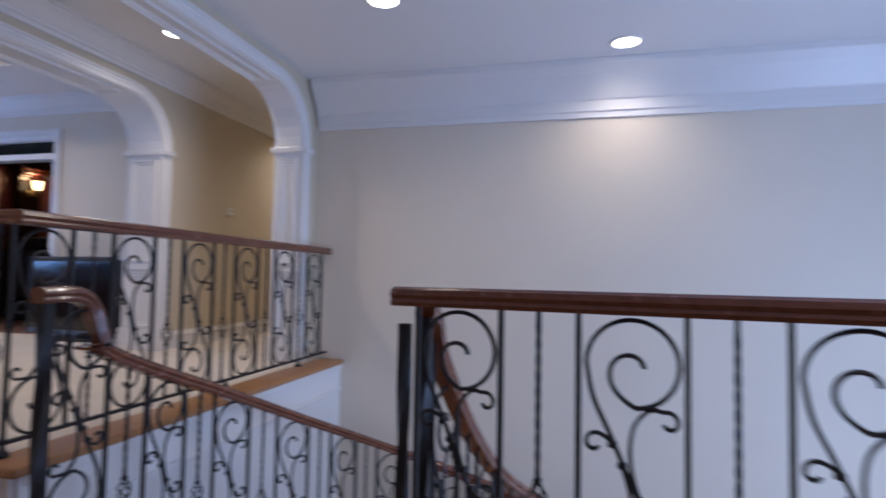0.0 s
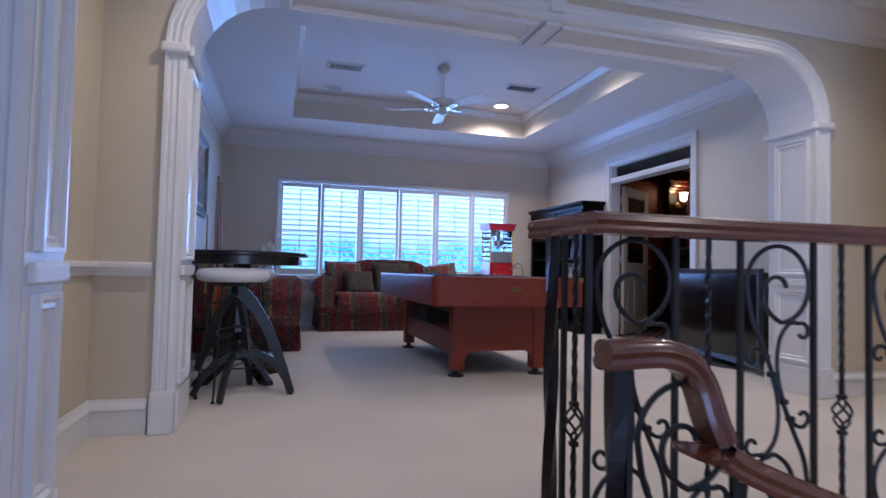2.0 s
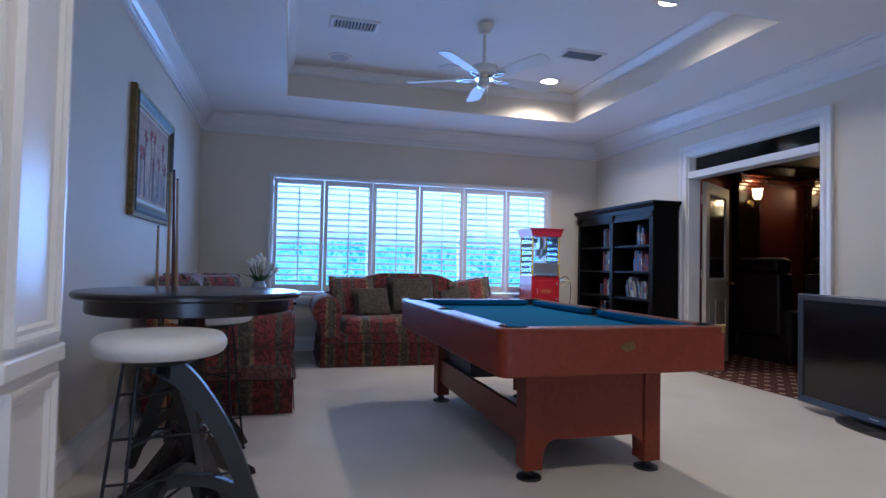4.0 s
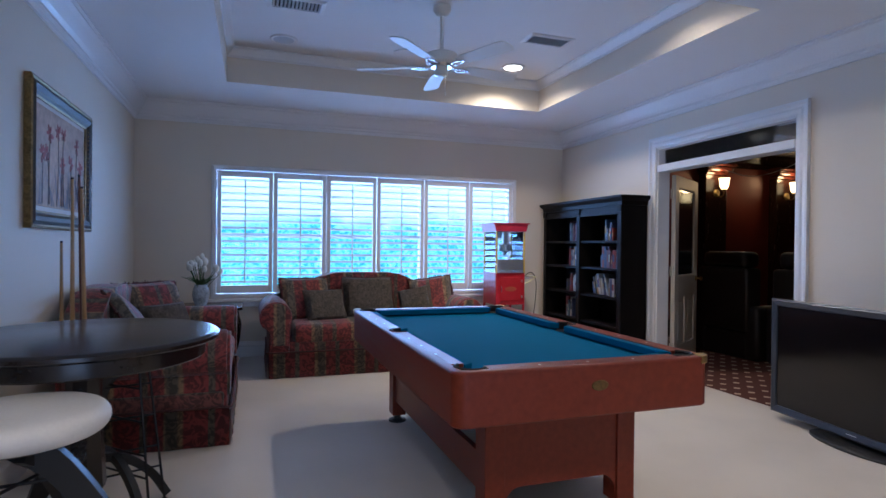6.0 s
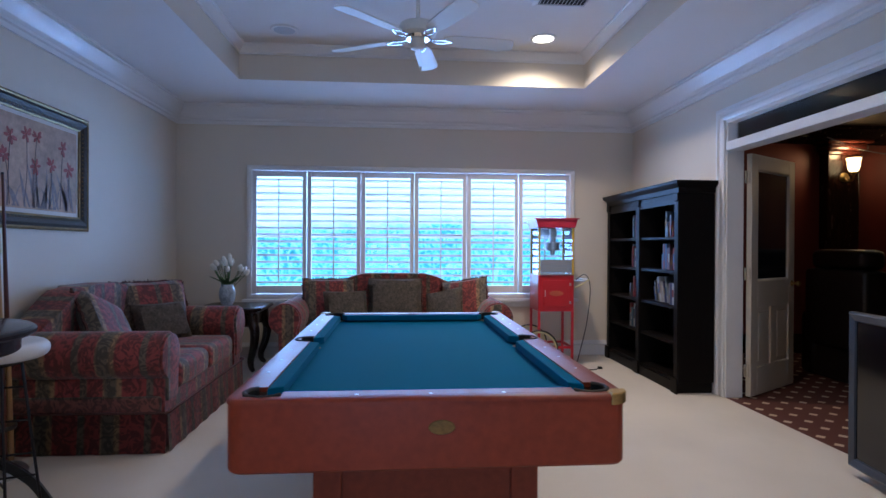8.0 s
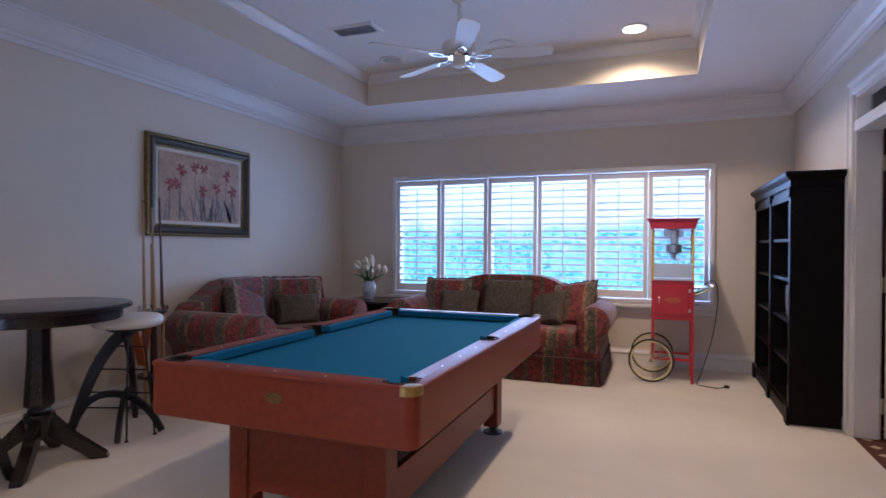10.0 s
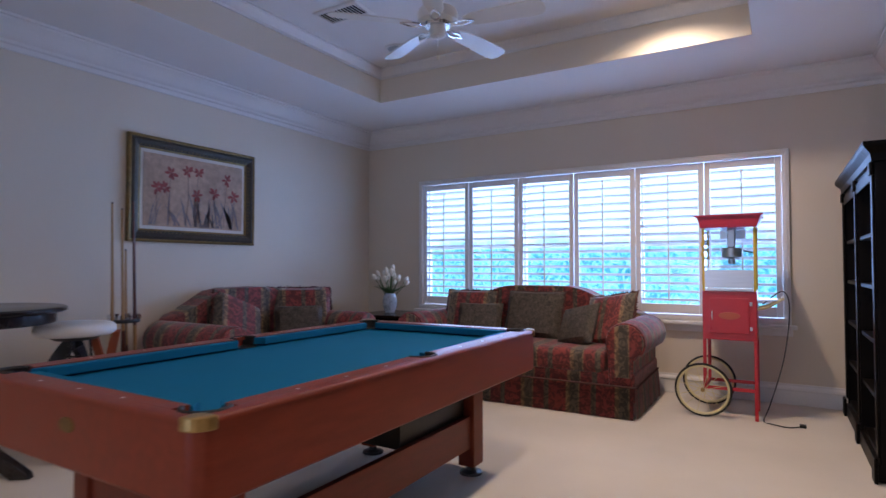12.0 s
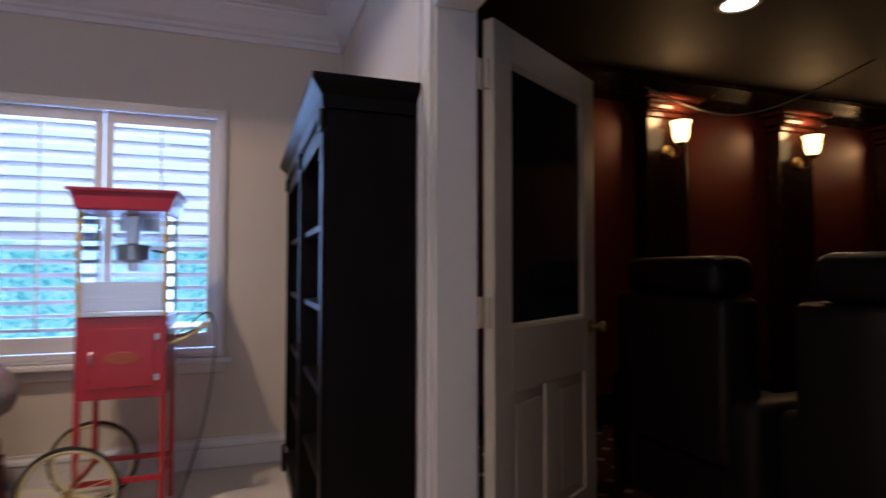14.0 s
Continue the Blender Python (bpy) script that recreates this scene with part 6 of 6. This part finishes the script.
# ---- bookcase ----
def bookcase(x0, x1, y0, y1, H):
    c = thing("bookcase", pose(0, 0, 0), "tall espresso bookcase in two bays, partly filled", "bookcase")
    mid = (x0 + x1) / 2
    part("side_panel", box(x0, y0, 0.09, x0 + 0.035, y1, H - 0.1, bevel=0.003), ESPRESSO, c)
    part("side_panel", box(x1 - 0.035, y0, 0.09, x1, y1, H - 0.1, bevel=0.003), ESPRESSO, c)
    part("divider", box(mid - 0.03, y0, 0.09, mid + 0.03, y1 - 0.013, H - 0.1, bevel=0.003), ESPRESSO, c)
    part("back_panel", box(x0 + 0.0355, y1 - 0.012, 0.09, x1 - 0.0355, y1 - 0.002, H - 0.1), ESPRESSO, c)
    part("top_panel", box(x0 + 0.0355, y0 + 0.004, H - 0.13, x1 - 0.0355, y1 - 0.013, H - 0.1005), ESPRESSO, c)
    b = sweep([(x1, y1), (x1, y0), (x0, y0), (x0, y1)], [(0, -0.10), (0.012, -0.10), (0.018, -0.06), (0.045, -0.03), (0.05, -0.02), (0.05, 0), (0, 0)], False, "xy", H)
    box(x0 + 0.003, y0 + 0.003, H - 0.099, x1 - 0.003, y1, H - 0.004, bm=b)
    part("cornice", b, ESPRESSO, c)
    part("plinth", box(x0 + 0.02, y0 - 0.012, 0.0, x1 - 0.02, y1 - 0.002, 0.0895, bevel=0.004), ESPRESSO, c)
    for xx in (x0 + 0.03, mid, x1 - 0.03):
        part("plinth_block", box(xx - 0.05, y0 - 0.03, 0.0, xx + 0.05, y0 - 0.0125, 0.13, bevel=0.005), ESPRESSO, c)
        part("pilaster", box(xx - 0.032, y0 - 0.012, 0.1305, xx + 0.032, y0 - 0.0005, H - 0.17, bevel=0.004), ESPRESSO, c)
        part("corbel", box(xx - 0.038, y0 - 0.022, H - 0.1695, xx + 0.038, y0 - 0.0005, H - 0.1005, bevel=0.008), ESPRESSO, c)
    for a, e in ((x0 + 0.062, mid - 0.032), (mid + 0.032, x1 - 0.062)):
        part("head_rail", box(a, y0 - 0.006, H - 0.19, e, y0 - 0.0008, H - 0.13, bevel=0.002), ESPRESSO, c)
    levels = [0.10, 0.40, 0.70, 1.00, 1.29]
    for z in levels:
        for a, e in ((x0 + 0.0355, mid - 0.0305), (mid + 0.0305, x1 - 0.0355)):
            part("shelf", box(a, y0 + 0.01, z - 0.012, e, y1 - 0.013, z + 0.012, bevel=0.003), ESPRESSO, c)
    rnd = random.Random(3)
    fills = {(0, 1.29): (0.06, 0.20), (1, 1.29): (0.20, 0.12), (0, 1.00): (0.0, 0.28), (1, 1.00): (0.0, 0.42), (0, 0.70): (0.0, 0.30), (1, 0.70): (0.16, 0.40), (0, 0.40): (0.2, 0.12)}
    for (bay, z), (a, length) in fills.items():
        right = (mid - 0.035) if bay == 0 else (x1 - 0.04)
        xx = right - a
        i = 0
        while a < length + 0.12 and xx > right - a - length:
            w = rnd.uniform(0.014, 0.034)
            h = rnd.choice((0.19, 0.19, 0.19, 0.135, 0.21, 0.23))
            d = rnd.uniform(0.12, 0.17)
            tilt = -14 if (bay == 1 and z == 0.70 and i > 3) else rnd.uniform(-1.5, 1.5)
            bk = thing("book", pose(xx - w / 2, y0 + 0.05 + d / 2 + rnd.uniform(0, 0.03), z + 0.0125 + (0.03 * abs(math.sin(radians(tilt))) if abs(tilt) > 5 else 0.0), 0, tilt, 0), "book standing upright on the bookcase shelf", "book", "books")
            part("cover", box(-w / 2, -d / 2, 0.0, w / 2, d / 2, h, bevel=0.0015), BOOKS[rnd.randrange(len(BOOKS))], bk)
            part("spine_band", box(-w / 2 + 0.001, -d / 2 - 0.0008, h * 0.35, w / 2 - 0.001, -d / 2 - 0.0001, h * rnd.uniform(0.5, 0.8)), BOOKS[rnd.randrange(len(BOOKS))], bk)
            xx -= w + (0.012 if abs(tilt) > 5 else 0.0015)
            i += 1


bookcase(-8.48, -6.905, 4.67, 4.975, 1.762)


# ---- television on the floor ----
def television(x, y, turn, W, H):
    t = thing("television", pose(x, y, 0, 0, 0, turn), "large flat television with grey bezel standing on the floor", "television")
    part("body", box(-W / 2 + 0.02, 0.021, 0.09, W / 2 - 0.02, 0.10, H - 0.03, bevel=0.02), BLACKPLASTIC, t)
    part("bezel", sweep(ccw(-W / 2, 0.055, W / 2, H), [(0, 0.02), (0, -0.012), (0.012, -0.02), (0.045, -0.012), (0.05, 0.02)], True, "xz"), BEZEL, t, "blue-grey bezel")
    part("screen", box(-W / 2 + 0.0505, -0.004, 0.1055, W / 2 - 0.0505, 0.0195, H - 0.0505), SCREEN, t, "dark glossy screen")
    part("speaker_bar", box(-W / 2 + 0.05, -0.014, 0.056, W / 2 - 0.05, 0.018, 0.104, bevel=0.004), BEZEL, t)
    part("badge", box(-0.035, -0.0165, 0.074, 0.035, -0.0145, 0.086), PLASTICWHITE, t)
    part("neck", box(-0.12, 0.03, 0.03, 0.12, 0.08, 0.12, bevel=0.008), BLACKPLASTIC, t)
    b = lathe([(0, 0.0), (0.30, 0.0), (0.30, 0.012), (0.27, 0.026), (0.05, 0.034), (0, 0.034)], 40)
    bmesh.ops.transform(b, matrix=Matrix.Diagonal((1.15, 0.52, 1, 1)), verts=b.verts)
    part("stand", b, BLACKPLASTIC, t, "black oval stand", True).matrix_basis = pose(0, 0.05, 0)


television(-4.60, 4.685, -8, 1.32, 0.872)

# ---- small fixtures ----
th = thing("thermostat", pose(HALLX + 0.001, 5.36, 1.405), "white wall thermostat with small display", "thermostat")
part("housing", box(0, -0.05, -0.04, 0.025, 0.05, 0.04, bevel=0.006), PLASTICWHITE, th)
part("display", box(0.0252, -0.005, -0.002, 0.027, 0.035, 0.025), GRILLE, th)
